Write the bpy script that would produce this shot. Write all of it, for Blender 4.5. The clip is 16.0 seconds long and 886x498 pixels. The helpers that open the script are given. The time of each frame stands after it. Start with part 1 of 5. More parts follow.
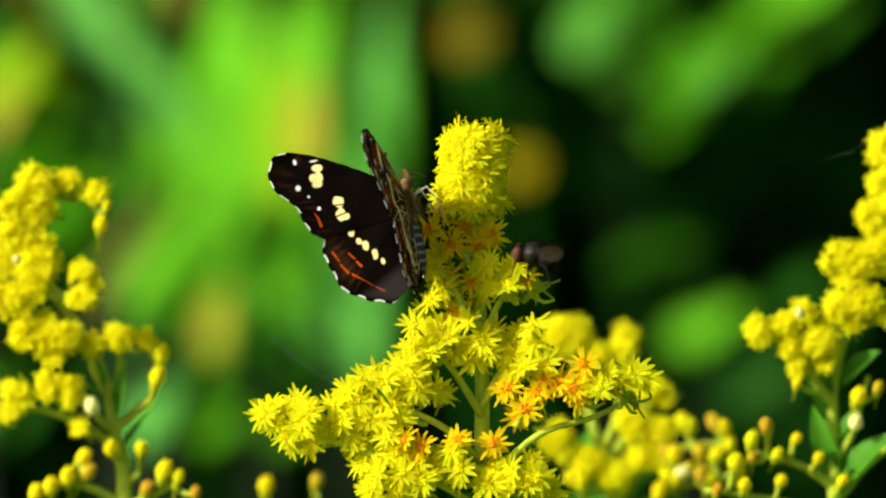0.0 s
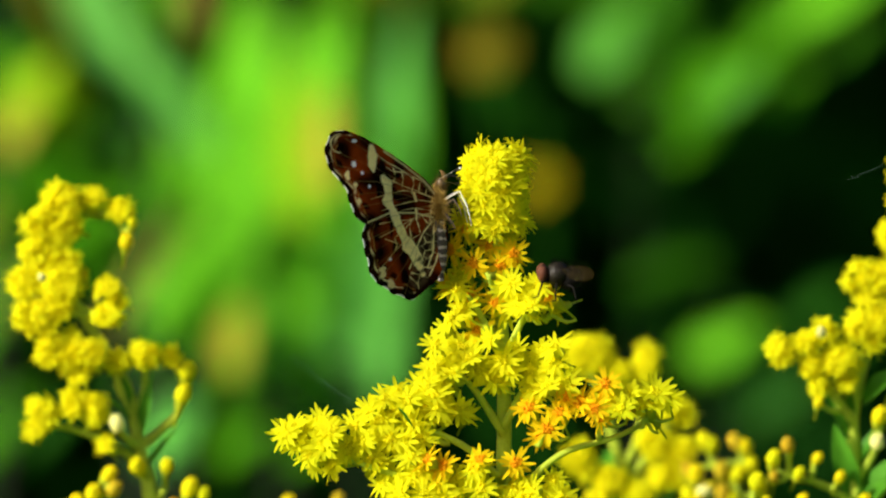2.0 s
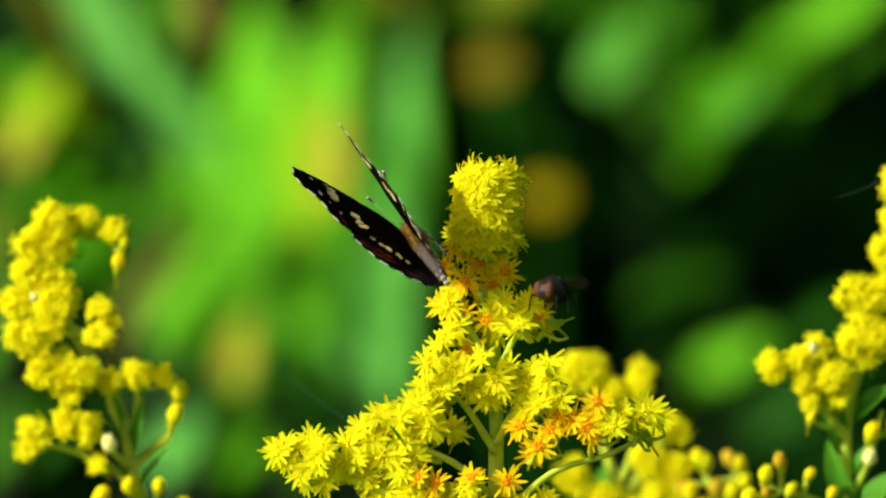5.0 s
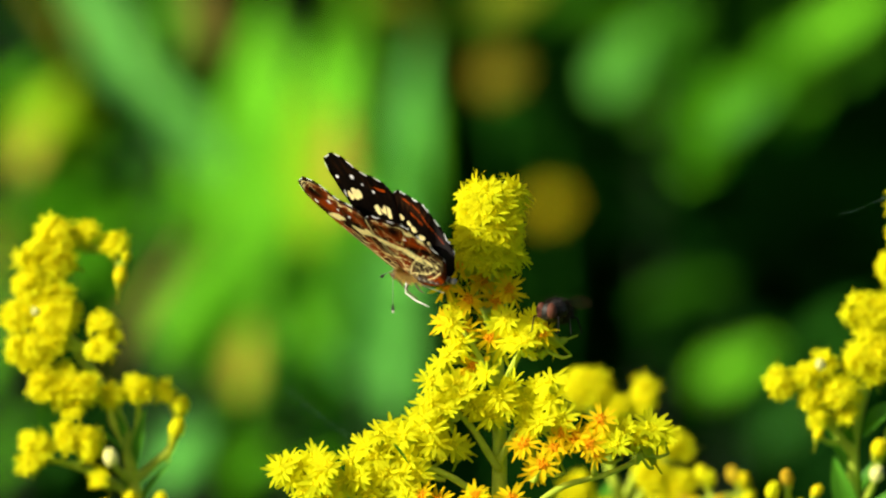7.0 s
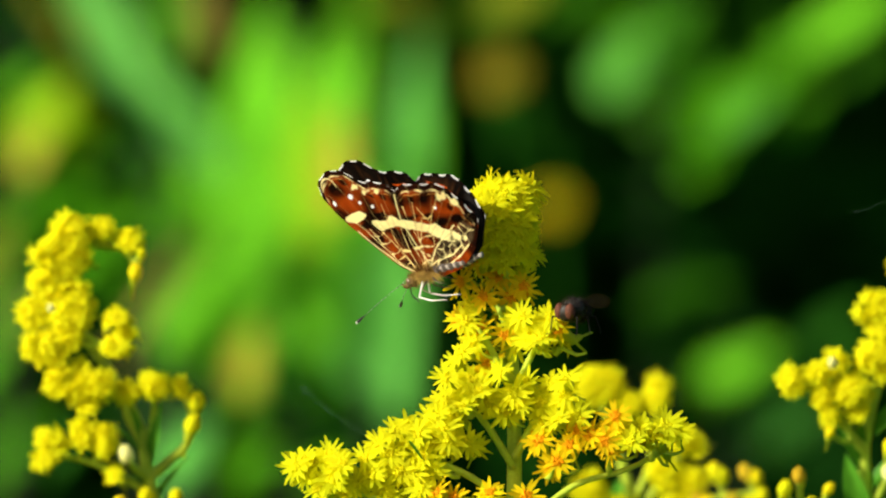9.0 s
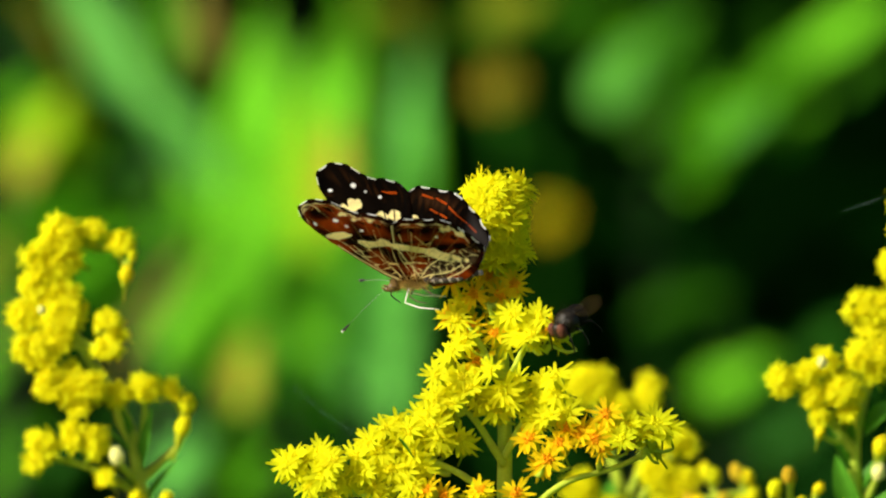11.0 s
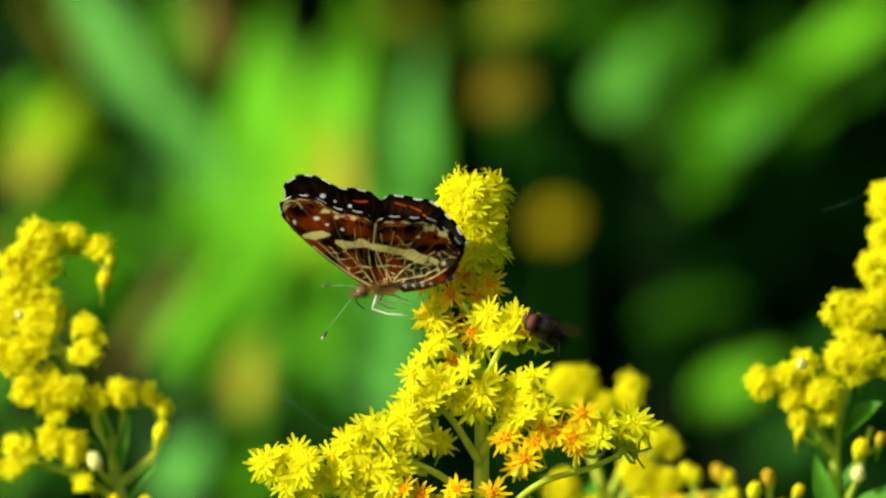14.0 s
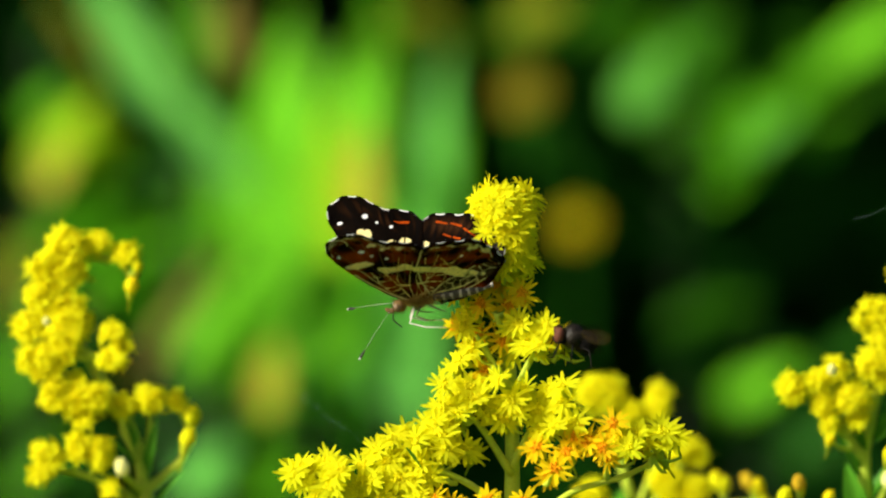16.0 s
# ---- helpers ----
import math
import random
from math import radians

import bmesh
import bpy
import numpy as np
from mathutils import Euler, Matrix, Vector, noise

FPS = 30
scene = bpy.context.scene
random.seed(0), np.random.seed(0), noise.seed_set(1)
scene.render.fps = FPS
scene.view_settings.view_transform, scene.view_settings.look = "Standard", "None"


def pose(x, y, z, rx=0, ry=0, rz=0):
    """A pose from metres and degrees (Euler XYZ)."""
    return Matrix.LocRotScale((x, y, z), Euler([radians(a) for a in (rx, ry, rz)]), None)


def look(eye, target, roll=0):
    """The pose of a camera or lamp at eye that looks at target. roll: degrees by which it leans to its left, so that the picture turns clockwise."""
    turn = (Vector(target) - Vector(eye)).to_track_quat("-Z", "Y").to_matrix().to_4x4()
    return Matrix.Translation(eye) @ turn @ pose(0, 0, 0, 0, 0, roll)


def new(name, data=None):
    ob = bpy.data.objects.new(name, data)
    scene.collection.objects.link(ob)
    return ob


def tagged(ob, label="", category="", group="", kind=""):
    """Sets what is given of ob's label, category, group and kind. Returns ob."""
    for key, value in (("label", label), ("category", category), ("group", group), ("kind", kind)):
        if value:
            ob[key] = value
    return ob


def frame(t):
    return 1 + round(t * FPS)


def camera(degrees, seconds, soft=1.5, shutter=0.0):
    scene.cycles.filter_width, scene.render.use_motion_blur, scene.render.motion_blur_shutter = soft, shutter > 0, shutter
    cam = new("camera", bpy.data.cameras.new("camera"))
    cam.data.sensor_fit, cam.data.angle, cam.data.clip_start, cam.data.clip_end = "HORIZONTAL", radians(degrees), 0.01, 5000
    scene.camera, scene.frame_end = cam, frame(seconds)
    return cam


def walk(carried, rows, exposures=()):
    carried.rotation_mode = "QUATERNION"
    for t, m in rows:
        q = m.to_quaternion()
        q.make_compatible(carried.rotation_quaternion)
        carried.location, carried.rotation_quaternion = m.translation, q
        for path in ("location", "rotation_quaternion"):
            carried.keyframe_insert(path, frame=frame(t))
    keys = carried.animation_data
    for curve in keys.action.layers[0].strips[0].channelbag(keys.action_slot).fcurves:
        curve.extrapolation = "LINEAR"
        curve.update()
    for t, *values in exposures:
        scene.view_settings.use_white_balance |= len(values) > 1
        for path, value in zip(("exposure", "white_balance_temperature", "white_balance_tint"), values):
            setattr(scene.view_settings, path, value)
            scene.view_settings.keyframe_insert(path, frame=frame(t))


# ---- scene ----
# ------------------------------------------------------------------ camera
# A long lens held by a person 1.2 m from the flower spike, focused on it.
EYE_Y, HEIGHT = -1.2, 1.1
cam = camera(5.344, 16.0, soft=2.2)
cam.data.dof.use_dof = True
cam.data.dof.focus_distance = 1.2
cam.data.dof.aperture_fstop = 22.0
cam.data.dof.aperture_blades = 0

# seconds, drift of the eye (mm, across and up), place looked at (mm, across and up)
DRIFT = (
    (0.0, 0.00, 0.00, 0.00, 0.00),
    (0.5, -1.19, 0.30, -1.00, 0.64),
    (1.0, -1.04, 0.60, -1.86, 1.29),
    (1.5, -1.34, 0.89, -2.57, 1.71),
    (2.0, -1.04, 0.89, -2.79, 2.50),
    (2.5, -0.45, 0.74, -2.64, 3.29),
    (3.0, 0.30, 0.60, -2.57, 3.36),
    (3.5, 0.74, 0.60, -2.57, 3.57),
    (4.0, 1.34, 0.74, -2.14, 3.50),
    (6.5, 4.47, 4.62, -2.00, 7.00),
    (7.0, 3.58, 4.77, -2.21, 7.00),
    (7.5, 1.94, 4.92, -2.79, 7.29),
    (8.0, 1.04, 4.77, -3.29, 7.29),
    (8.5, 0.15, 4.47, -3.79, 7.21),
    (9.0, 0.00, 3.72, -4.07, 6.64),
    (11.5, 3.28, -0.74, -1.64, 6.07),
    (12.0, 5.36, -1.04, -0.79, 5.79),
    (12.5, 6.70, -1.04, -0.14, 5.86),
    (13.0, 7.90, -0.89, 0.21, 6.43),
    (13.5, 9.09, -1.19, 0.43, 6.29),
    (14.0, 9.54, -1.19, 0.07, 6.29),
    (14.5, 9.83, -1.04, -0.50, 6.29),
    (15.0, 9.54, -0.60, -1.43, 6.50),
    (15.5, 8.49, 0.15, -2.57, 7.43),
    (16.0, 7.15, 0.60, -3.79, 7.50),
)
walk(cam, [(t, look((a / 1000, EYE_Y, HEIGHT + b / 1000), (c / 1000, 0, HEIGHT + d / 1000))) for t, a, b, c, d in DRIFT])

# ------------------------------------------------------------------ light
SUN = Vector((-0.78, -0.46, 0.42)).normalized()
world = bpy.data.worlds.new("sky")
world.use_nodes = True
scene.world = world
wn = world.node_tree.nodes
sky = wn.new("ShaderNodeTexSky")
sky.sky_type, sky.sun_disc = "NISHITA", False
sky.air_density, sky.dust_density, sky.ozone_density = 0.6, 3.0, 0.4
sky.sun_elevation = math.asin(SUN.z)
sky.sun_rotation = math.atan2(SUN.x, SUN.y)
world.node_tree.links.new(sky.outputs["Color"], wn["Background"].inputs["Color"])
wn["Background"].inputs["Strength"].default_value = 0.118
sun = new("sun", bpy.data.lights.new("sun", "SUN"))
sun.data.energy, sun.data.angle, sun.data.color = 5.1, radians(0.53), (1.0, 0.96, 0.84)
sun.matrix_basis = look(SUN * 20, (0, 0, 0))
scene.view_settings.exposure = 0.32


# ------------------------------------------------------------------ materials
def material(name, colour, rough=0.55, vary=0.15, scale=400.0, bump=0.0, translucent=0.0, through_colour=None,
             spec=0.5, sheen=0.0, alpha=1.0, clear=0.0, attribute="", hue=0.0, fine=0.0):
    """A surface with mottling at two scales, fine relief and, for petals and leaves, light that shines through."""
    m = bpy.data.materials.new(name)
    m.use_nodes = True
    nt = m.node_tree
    n, l = nt.nodes, nt.links
    bsdf = n["Principled BSDF"]
    out = n["Material Output"]
    bsdf.inputs["Roughness"].default_value = rough
    bsdf.inputs["Specular IOR Level"].default_value = spec
    if sheen:
        bsdf.inputs["Sheen Weight"].default_value = sheen
    co = n.new("ShaderNodeTexCoord")
    big = n.new("ShaderNodeTexNoise")
    big.inputs["Scale"].default_value, big.inputs["Detail"].default_value = scale, 3
    l.new(co.outputs["Object"], big.inputs["Vector"])
    small = n.new("ShaderNodeTexNoise")
    small.inputs["Scale"].default_value, small.inputs["Detail"].default_value = scale * 7, 2
    l.new(co.outputs["Object"], small.inputs["Vector"])
    both = n.new("ShaderNodeMath")
    both.operation = "MULTIPLY_ADD"
    both.inputs[1].default_value = 0.45
    l.new(small.outputs["Fac"], both.inputs[0])
    half = n.new("ShaderNodeMath")
    half.operation = "MULTIPLY"
    half.inputs[1].default_value = 0.55
    l.new(big.outputs["Fac"], half.inputs[0])
    l.new(half.outputs[0], both.inputs[2])
    ramp = n.new("ShaderNodeMapRange")
    ramp.inputs["From Min"].default_value, ramp.inputs["From Max"].default_value = 0.3, 0.7
    ramp.inputs["To Min"].default_value, ramp.inputs["To Max"].default_value = 1 - vary, 1 + vary
    l.new(both.outputs[0], ramp.inputs["Value"])
    info = n.new("ShaderNodeObjectInfo")
    shift = n.new("ShaderNodeMapRange")
    shift.inputs["To Min"].default_value, shift.inputs["To Max"].default_value = 0.5 - hue, 0.5 + hue
    l.new(info.outputs["Random"], shift.inputs["Value"])
    hsv = n.new("ShaderNodeHueSaturation")
    l.new(shift.outputs[0], hsv.inputs["Hue"])
    l.new(ramp.outputs[0], hsv.inputs["Value"])
    if attribute:
        at = n.new("ShaderNodeAttribute")
        at.attribute_name = attribute
        l.new(at.outputs["Color"], hsv.inputs["Color"])
    else:
        hsv.inputs["Color"].default_value = (*colour, 1)
    l.new(hsv.outputs["Color"], bsdf.inputs["Base Color"])
    if bump:
        b = n.new("ShaderNodeBump")
        b.inputs["Strength"].default_value, b.inputs["Distance"].default_value = bump, fine or 0.0002
        l.new(both.outputs[0], b.inputs["Height"])
        l.new(b.outputs["Normal"], bsdf.inputs["Normal"])
    if translucent:
        tr = n.new("ShaderNodeBsdfTranslucent")
        if through_colour:
            tr.inputs["Color"].default_value = (*through_colour, 1)
        else:
            l.new(hsv.outputs["Color"], tr.inputs["Color"])
        mix = n.new("ShaderNodeMixShader")
        mix.inputs["Fac"].default_value = translucent
        l.new(bsdf.outputs[0], mix.inputs[1])
        l.new(tr.outputs[0], mix.inputs[2])
        l.new(mix.outputs[0], out.inputs["Surface"])
        if clear:
            thin = n.new("ShaderNodeBsdfTransparent")
            thin.inputs["Color"].default_value = (*(through_colour or colour), 1)
            film = n.new("ShaderNodeMixShader")
            film.inputs["Fac"].default_value = clear
            l.new(mix.outputs[0], film.inputs[1])
            l.new(thin.outputs[0], film.inputs[2])
            l.new(film.outputs[0], out.inputs["Surface"])
    if alpha < 1:
        bsdf.inputs["Alpha"].default_value = alpha
    return m


PETAL = material("petal_yellow", (0.86, 0.90, 0.014), 0.85, 0.03, 500, 0.05, 0.55, (0.95, 0.86, 0.008), 0.02, hue=0.006, clear=0.24)
DISC = material("disc_yellow", (0.92, 0.95, 0.014), 0.8, 0.04, 900, 0.05, 0.5, (0.97, 0.83, 0.008), 0.02, hue=0.008, clear=0.1)
# Orange of old heads; also carries painted shadow at the neck of the spike.
OLD_SHADE_PETAL = material("old_shade_petal", (0.95, 0.72, 0.008), 0.8, 0.06, 500, 0.05, 0.55, (0.97, 0.66, 0.006), 0.02, hue=0.01, clear=0.12)
OLD_SHADE_DISC = material("old_shade_disc", (0.93, 0.50, 0.01), 0.8, 0.1, 900, 0.1, 0.5, (0.97, 0.48, 0.008), 0.03)
PALE_BUD_GLINT = material("pale_bud_glint", (0.94, 0.90, 0.30), 0.5, 0.1, 500, 0.1, 0.3, (0.8, 0.8, 0.4), 0.3)
CALYX = material("calyx_green", (0.55, 0.62, 0.02), 0.6, 0.15, 700, 0.2, 0.35, (0.6, 0.62, 0.03), 0.15)
STEM = material("stem_green", (0.50, 0.62, 0.05), 0.6, 0.25, 500, 0.4, 0.3, (0.5, 0.66, 0.04), 0.1)
BUD = material("bud_yellow", (0.90, 0.92, 0.01), 0.7, 0.06, 500, 0.05, 0.5, (0.95, 0.76, 0.006), 0.05, hue=0.02)
OLD_BUD = material("brown_bud", (0.62, 0.44, 0.02), 0.7, 0.2, 500, 0.1, 0.35, (0.8, 0.5, 0.01), 0.05, hue=0.02)
LEAF = material("leaf_green", (0.07, 0.24, 0.012), 0.5, 0.25, 120, 0.4, 0.25, (0.14, 0.42, 0.01), 0.12)
WING = material("wing_scales", (0.02, 0.015, 0.01), 0.7, 0.22, 900, 0.35, 0.3, None, 0.015, attribute="scales")
ABDOMEN = material("abdomen_scales", (0.07, 0.055, 0.045), 0.75, 0.3, 900, 0.4, spec=0.15)
HEAD_FUR = material("head_fur", (0.13, 0.08, 0.028), 0.9, 0.9, 900, 0.8, 0.0, None, 0.05)
FUR = material("body_fur", (0.42, 0.27, 0.065), 0.9, 0.7, 700, 0.6, 0.0, None, 0.05)
CHITIN = material("dark_chitin", (0.02, 0.016, 0.013), 0.35, 0.3, 900, 0.4)
ANTENNA_RING = material("pale_antenna_ring", (0.6, 0.62, 0.48), 0.6, 0.15, 900, 0.2)
RING = material("pale_ring", (0.32, 0.27, 0.22), 0.7, 0.25, 900, 0.4)
LEG = material("pale_leg", (0.74, 0.70, 0.62), 0.55, 0.2, 900, 0.2)
EYE = material("eye_brown", (0.13, 0.08, 0.035), 0.35, 0.2, 900)
FLY_DARK = material("fly_black", (0.006, 0.005, 0.004), 0.65, 0.5, 700, 0.8, spec=0.1)
DARK_LEG = material("brown_leg", (0.10, 0.07, 0.045), 0.6, 0.3, 900, 0.3, spec=0.1)
FLY_GREY = material("fly_grey_dust", (0.011, 0.008, 0.004), 0.45, 0.95, 700, 1.0, spec=0.25)
FLY_EYE = material("fly_eye_red", (0.10, 0.036, 0.02), 0.5, 0.3, 1500, 0.3, spec=0.08)
FLY_WING = material("fly_wing_film", (0.035, 0.024, 0.006), 0.35, 0.5, 500, 0.2, 0.0, None, 0.15, alpha=0.3)
SILK = material("silk", (0.5, 0.72, 0.64), 0.3, 0.2, 300, 0.0, 0.3, (0.5, 0.7, 0.62))


# ------------------------------------------------------------------ mesh helpers
def mesh_of(name, bm, mats, smooth=True):
    me = bpy.data.meshes.new(name)
    bm.normal_update()
    bm.to_mesh(me)
    bm.free()
    for m in (mats if isinstance(mats, (list, tuple)) else [mats]):
        me.materials.append(m)
    if smooth:
        me.polygons.foreach_set("use_smooth", [True] * len(me.polygons))
    return me


def piece(name, me, parent=None, m=None, label=""):
    """Links a ready mesh as one object under a thing."""
    ob = new(name, me)
    if parent is not None:
        ob.parent = parent
    if m is not None:
        ob.matrix_basis = m
    return tagged(ob, label)


def part(name, bm, mat, parent, label="", m=None, smooth=True):
    return piece(name, mesh_of(name, bm, mat, smooth), parent, m, label)


def empty(name, m=None):
    ob = new(name)
    ob.empty_display_size = 0.005
    if m is not None:
        ob.matrix_basis = m
    return ob


def spline(points, n):
    """Points along a smooth curve through the given ones."""
    p = [Vector(q) for q in points]
    p = [p[0] * 2 - p[1]] + p + [p[-1] * 2 - p[-2]]
    out = []
    for i in range(n + 1):
        s = i / n * (len(p) - 3)
        k = min(int(s), len(p) - 4)
        f = s - k
        a, b, c, d = p[k:k + 4]
        out.append(0.5 * (2 * b + (c - a) * f + (2 * a - 5 * b + 4 * c - d) * f * f + (3 * b - a - 3 * c + d) * f ** 3))
    return out


def tube(bm, points, radii, sides=8, wobble=0.0, mat=0):
    """A tapered limb along points; radii: one for each point."""
    rings, side = [], Vector((1, 0, 0))
    for i, p in enumerate(points):
        d = (points[min(i + 1, len(points) - 1)] - points[max(i - 1, 0)]).normalized()
        side = side - d * side.dot(d)
        if side.length < 1e-6:
            side = d.orthogonal()
        side.normalize()
        up = d.cross(side)
        r = radii[i] if isinstance(radii, (list, tuple)) else radii
        ring = []
        for k in range(sides):
            a = 2 * math.pi * k / sides
            rr = r * (1 + wobble * noise.noise(p * 900 + Vector((k, 0, 0))))
            ring.append(bm.verts.new(p + (side * math.cos(a) + up * math.sin(a)) * rr))
        rings.append(ring)
    for a, b in zip(rings, rings[1:]):
        for k in range(sides):
            f = bm.faces.new((a[k], a[(k + 1) % sides], b[(k + 1) % sides], b[k]))
            f.material_index = mat
    for ring, flip in ((rings[0], True), (rings[-1], False)):
        f = bm.faces.new(ring[::-1] if flip else ring)
        f.material_index = mat
    return rings


def ellipsoid(bm, centre, radii, turn=None, seg=14, rings=9, lumps=0.0, mat=0):
    """A rounded lump, not quite regular."""
    m = Matrix.Translation(centre) @ (turn.to_4x4() if turn is not None else Matrix.Identity(4)) @ Matrix.Diagonal((*radii, 1))
    made = bmesh.ops.create_uvsphere(bm, u_segments=seg, v_segments=rings, radius=1)["verts"]
    for v in made:
        if lumps:
            v.co *= 1 + lumps * noise.noise(v.co * 2.3 + Vector(centre) * 3000)
        v.co = m @ v.co
    for f in {f for v in made for f in v.link_faces}:
        f.material_index = mat
    return made


def aim(d, twist=0.0):
    """A turn whose z axis points along d."""
    return Vector(d).to_track_quat("Z", "Y").to_matrix() @ Matrix.Rotation(twist, 3, "Z")


def at(x, z, y=0.0):
    """A place y millimetres behind the flower spike, x and z millimetres across and up, as the fan of sight lines from the standpoint widens."""
    k = (1200 + y) / 1200
    return Vector((x * k / 1000, y / 1000, HEIGHT + z * k / 1000))


# ------------------------------------------------------------------ ground and surroundings
GROUND = material("meadow_soil", (0.045, 0.075, 0.016), 0.9, 0.4, 3, 0.6, fine=0.02)
bm = bmesh.new()
N = 60
grid = [[None] * (N + 1) for _ in range(N + 1)]
for i in range(N + 1):
    for j in range(N + 1):
        a, b = (2 * i / N - 1), (2 * j / N - 1)
        x, y = 300 * a * abs(a) ** 2, 300 * b * abs(b) ** 2
        grid[i][j] = bm.verts.new((x, y, 0.03 * noise.noise(Vector((x, y, 0)) * 0.8)))
for i in range(N):
    for j in range(N):
        bm.faces.new((grid[i][j], grid[i + 1][j], grid[i + 1][j + 1], grid[i][j + 1]))
tagged(part("ground", bm, GROUND, None), "dark soil and meadow ground under tall plants", "ground", kind="structure")


# ------------------------------------------------------------------ goldenrod
def ray_mesh(seed, open_=1.0, count=11, mat=None):
    """The ring of strap-shaped ray florets of one flower head."""
    rnd = random.Random(seed)
    bm = bmesh.new()
    for k in range(count):
        a = 2 * math.pi * (k + rnd.uniform(-0.3, 0.3)) / count
        lift = radians(rnd.uniform(-12, 24) + 62 * (1 - open_))
        length, width = rnd.uniform(1.7, 2.8) / 1000, rnd.uniform(0.25, 0.34) / 1000
        bend = rnd.uniform(-0.25, 0.45)
        twist = rnd.uniform(-0.5, 0.5)
        rows = []
        for i, (s, w) in enumerate(((0, 0.6), (0.3, 1.0), (0.65, 0.95), (0.9, 0.55), (1.0, 0.12))):
            e = lift - bend * s
            r, z = 0.00055 + length * s * math.cos(e), 0.0031 + length * s * math.sin(e)
            row = []
            for q in (-1, 0, 1):
                off = Vector((-math.sin(a), math.cos(a), twist * s)) * q * w * width
                row.append(bm.verts.new(Vector((math.cos(a) * r, math.sin(a) * r, z + (0 if q else -0.00006))) + off))
            rows.append(row)
        for p, q in zip(rows, rows[1:]):
            for j in (0, 1):
                bm.faces.new((p[j], p[j + 1], q[j + 1], q[j]))
    return mesh_of("ray_florets", bm, mat or PETAL)


def disc_mesh(seed, count=9, mat=None):
    """The tuft of small tubular florets in the middle of a head."""
    rnd = random.Random(seed)
    bm = bmesh.new()
    ellipsoid(bm, (0, 0, 0.0027), (0.00075, 0.00075, 0.0006), seg=8, rings=5)
    for k in range(count):
        a, r = k * 2.4, 0.0007 * math.sqrt((k + 0.4) / count)
        base = Vector((math.cos(a) * r * 0.7, math.sin(a) * r * 0.7, 0.0028))
        tip = Vector((math.cos(a) * r * 1.35, math.sin(a) * r * 1.35, 0.0028 + rnd.uniform(0.0004, 0.0008)))
        tube(bm, [base, base.lerp(tip, 0.6), tip], [0.00014, 0.00018, 0.00026], 5)
    return mesh_of("disc_florets", bm, mat or DISC)


def calyx_mesh(seed):
    """The slim green cup of overlapping bracts with its short stalk."""
    bm = bmesh.new()
    tube(bm, [Vector((0, 0, z)) for z in (-0.0022, 0, 0.0004, 0.0014, 0.0026, 0.003)],
         [0.00018, 0.0002, 0.00055, 0.00078, 0.0008, 0.0005], 10, 0.35)
    return mesh_of("calyx", bm, CALYX)


def bud_mesh(seed, mat=None):
    """A closed head: a yellow-tipped oval on its green cup."""
    bm = bmesh.new()
    ellipsoid(bm, (0, 0, 0.0026), (0.00115, 0.00115, 0.0014), seg=10, rings=7, lumps=0.12)
    for k in range(5):
        a = k * 1.257
        tube(bm, [Vector((math.cos(a) * 0.0006, math.sin(a) * 0.0006, 0.0032)), Vector((math.cos(a) * 0.0005, math.sin(a) * 0.0005, 0.0041))],
             [0.0004, 0.00012], 5)
    return mesh_of("bud", bm, mat or BUD)


RAYS = [ray_mesh(s, 1.0 if s < 5 else 0.75, 14 + s % 3) for s in range(7)]
DISCS = [disc_mesh(20 + s, 8 + s) for s in range(3)]
OLD_SHADE_RAYS = [ray_mesh(60 + s, 1.0, 12 + s, OLD_SHADE_PETAL) for s in range(3)]
OLD_SHADE_DISCS = [disc_mesh(70 + s, 10, OLD_SHADE_DISC) for s in range(2)]
CALYXES = [calyx_mesh(s) for s in range(2)]
BUDS = [bud_mesh(s) for s in range(2)]
OLD_BUDS = [bud_mesh(5, OLD_BUD)]
PALE = bud_mesh(3, PALE_BUD_GLINT)


def flower_head(parent, place, facing, rnd, size=1.0, old_or_shaded=False):
    m = Matrix.Translation(place) @ aim(facing, rnd.uniform(0, 6.28)).to_4x4() @ Matrix.Scale(size, 4) @ Matrix.Translation((0, 0, -0.0026))
    head = piece("flower_head", rnd.choice(OLD_SHADE_RAYS if old_or_shaded else RAYS), parent, m, "orange flower head, used for age and painted shade" if old_or_shaded else "")
    piece("disc", rnd.choice(OLD_SHADE_DISCS if old_or_shaded else DISCS), head)
    piece("calyx", rnd.choice(CALYXES), head)
    return head


def flower_bud(parent, place, facing, rnd, size=1.0, old_or_shaded=False):
    m = Matrix.Translation(place) @ aim(facing, rnd.uniform(0, 6.28)).to_4x4() @ Matrix.Scale(size, 4) @ Matrix.Translation((0, 0, -0.0026))
    bud = piece("bud", rnd.choice(OLD_BUDS if old_or_shaded else BUDS), parent, m, "bud turning brown" if old_or_shaded else "")
    piece("calyx", rnd.choice(CALYXES), bud)
    return bud


def pale_bud_glint(parent, place, facing, size=0.45):
    """An unopened head, still whitish; also used as a painted sun glint on flowers."""
    m = Matrix.Translation(at(*place)) @ aim(facing, 0).to_4x4() @ Matrix.Scale(size, 4) @ Matrix.Translation((0, 0, -0.0026))
    return piece("bud", PALE, parent, m, "whitish bud shape, also used for painted sun glints")


def branch(parent, pts, r0, r1, name="branch"):
    bm = bmesh.new()
    line = spline(pts, 14)
    tube(bm, line, [r0 + (r1 - r0) * i / 14 for i in range(15)], 8, 0.15)
    part(name, bm, STEM, parent)
    return line


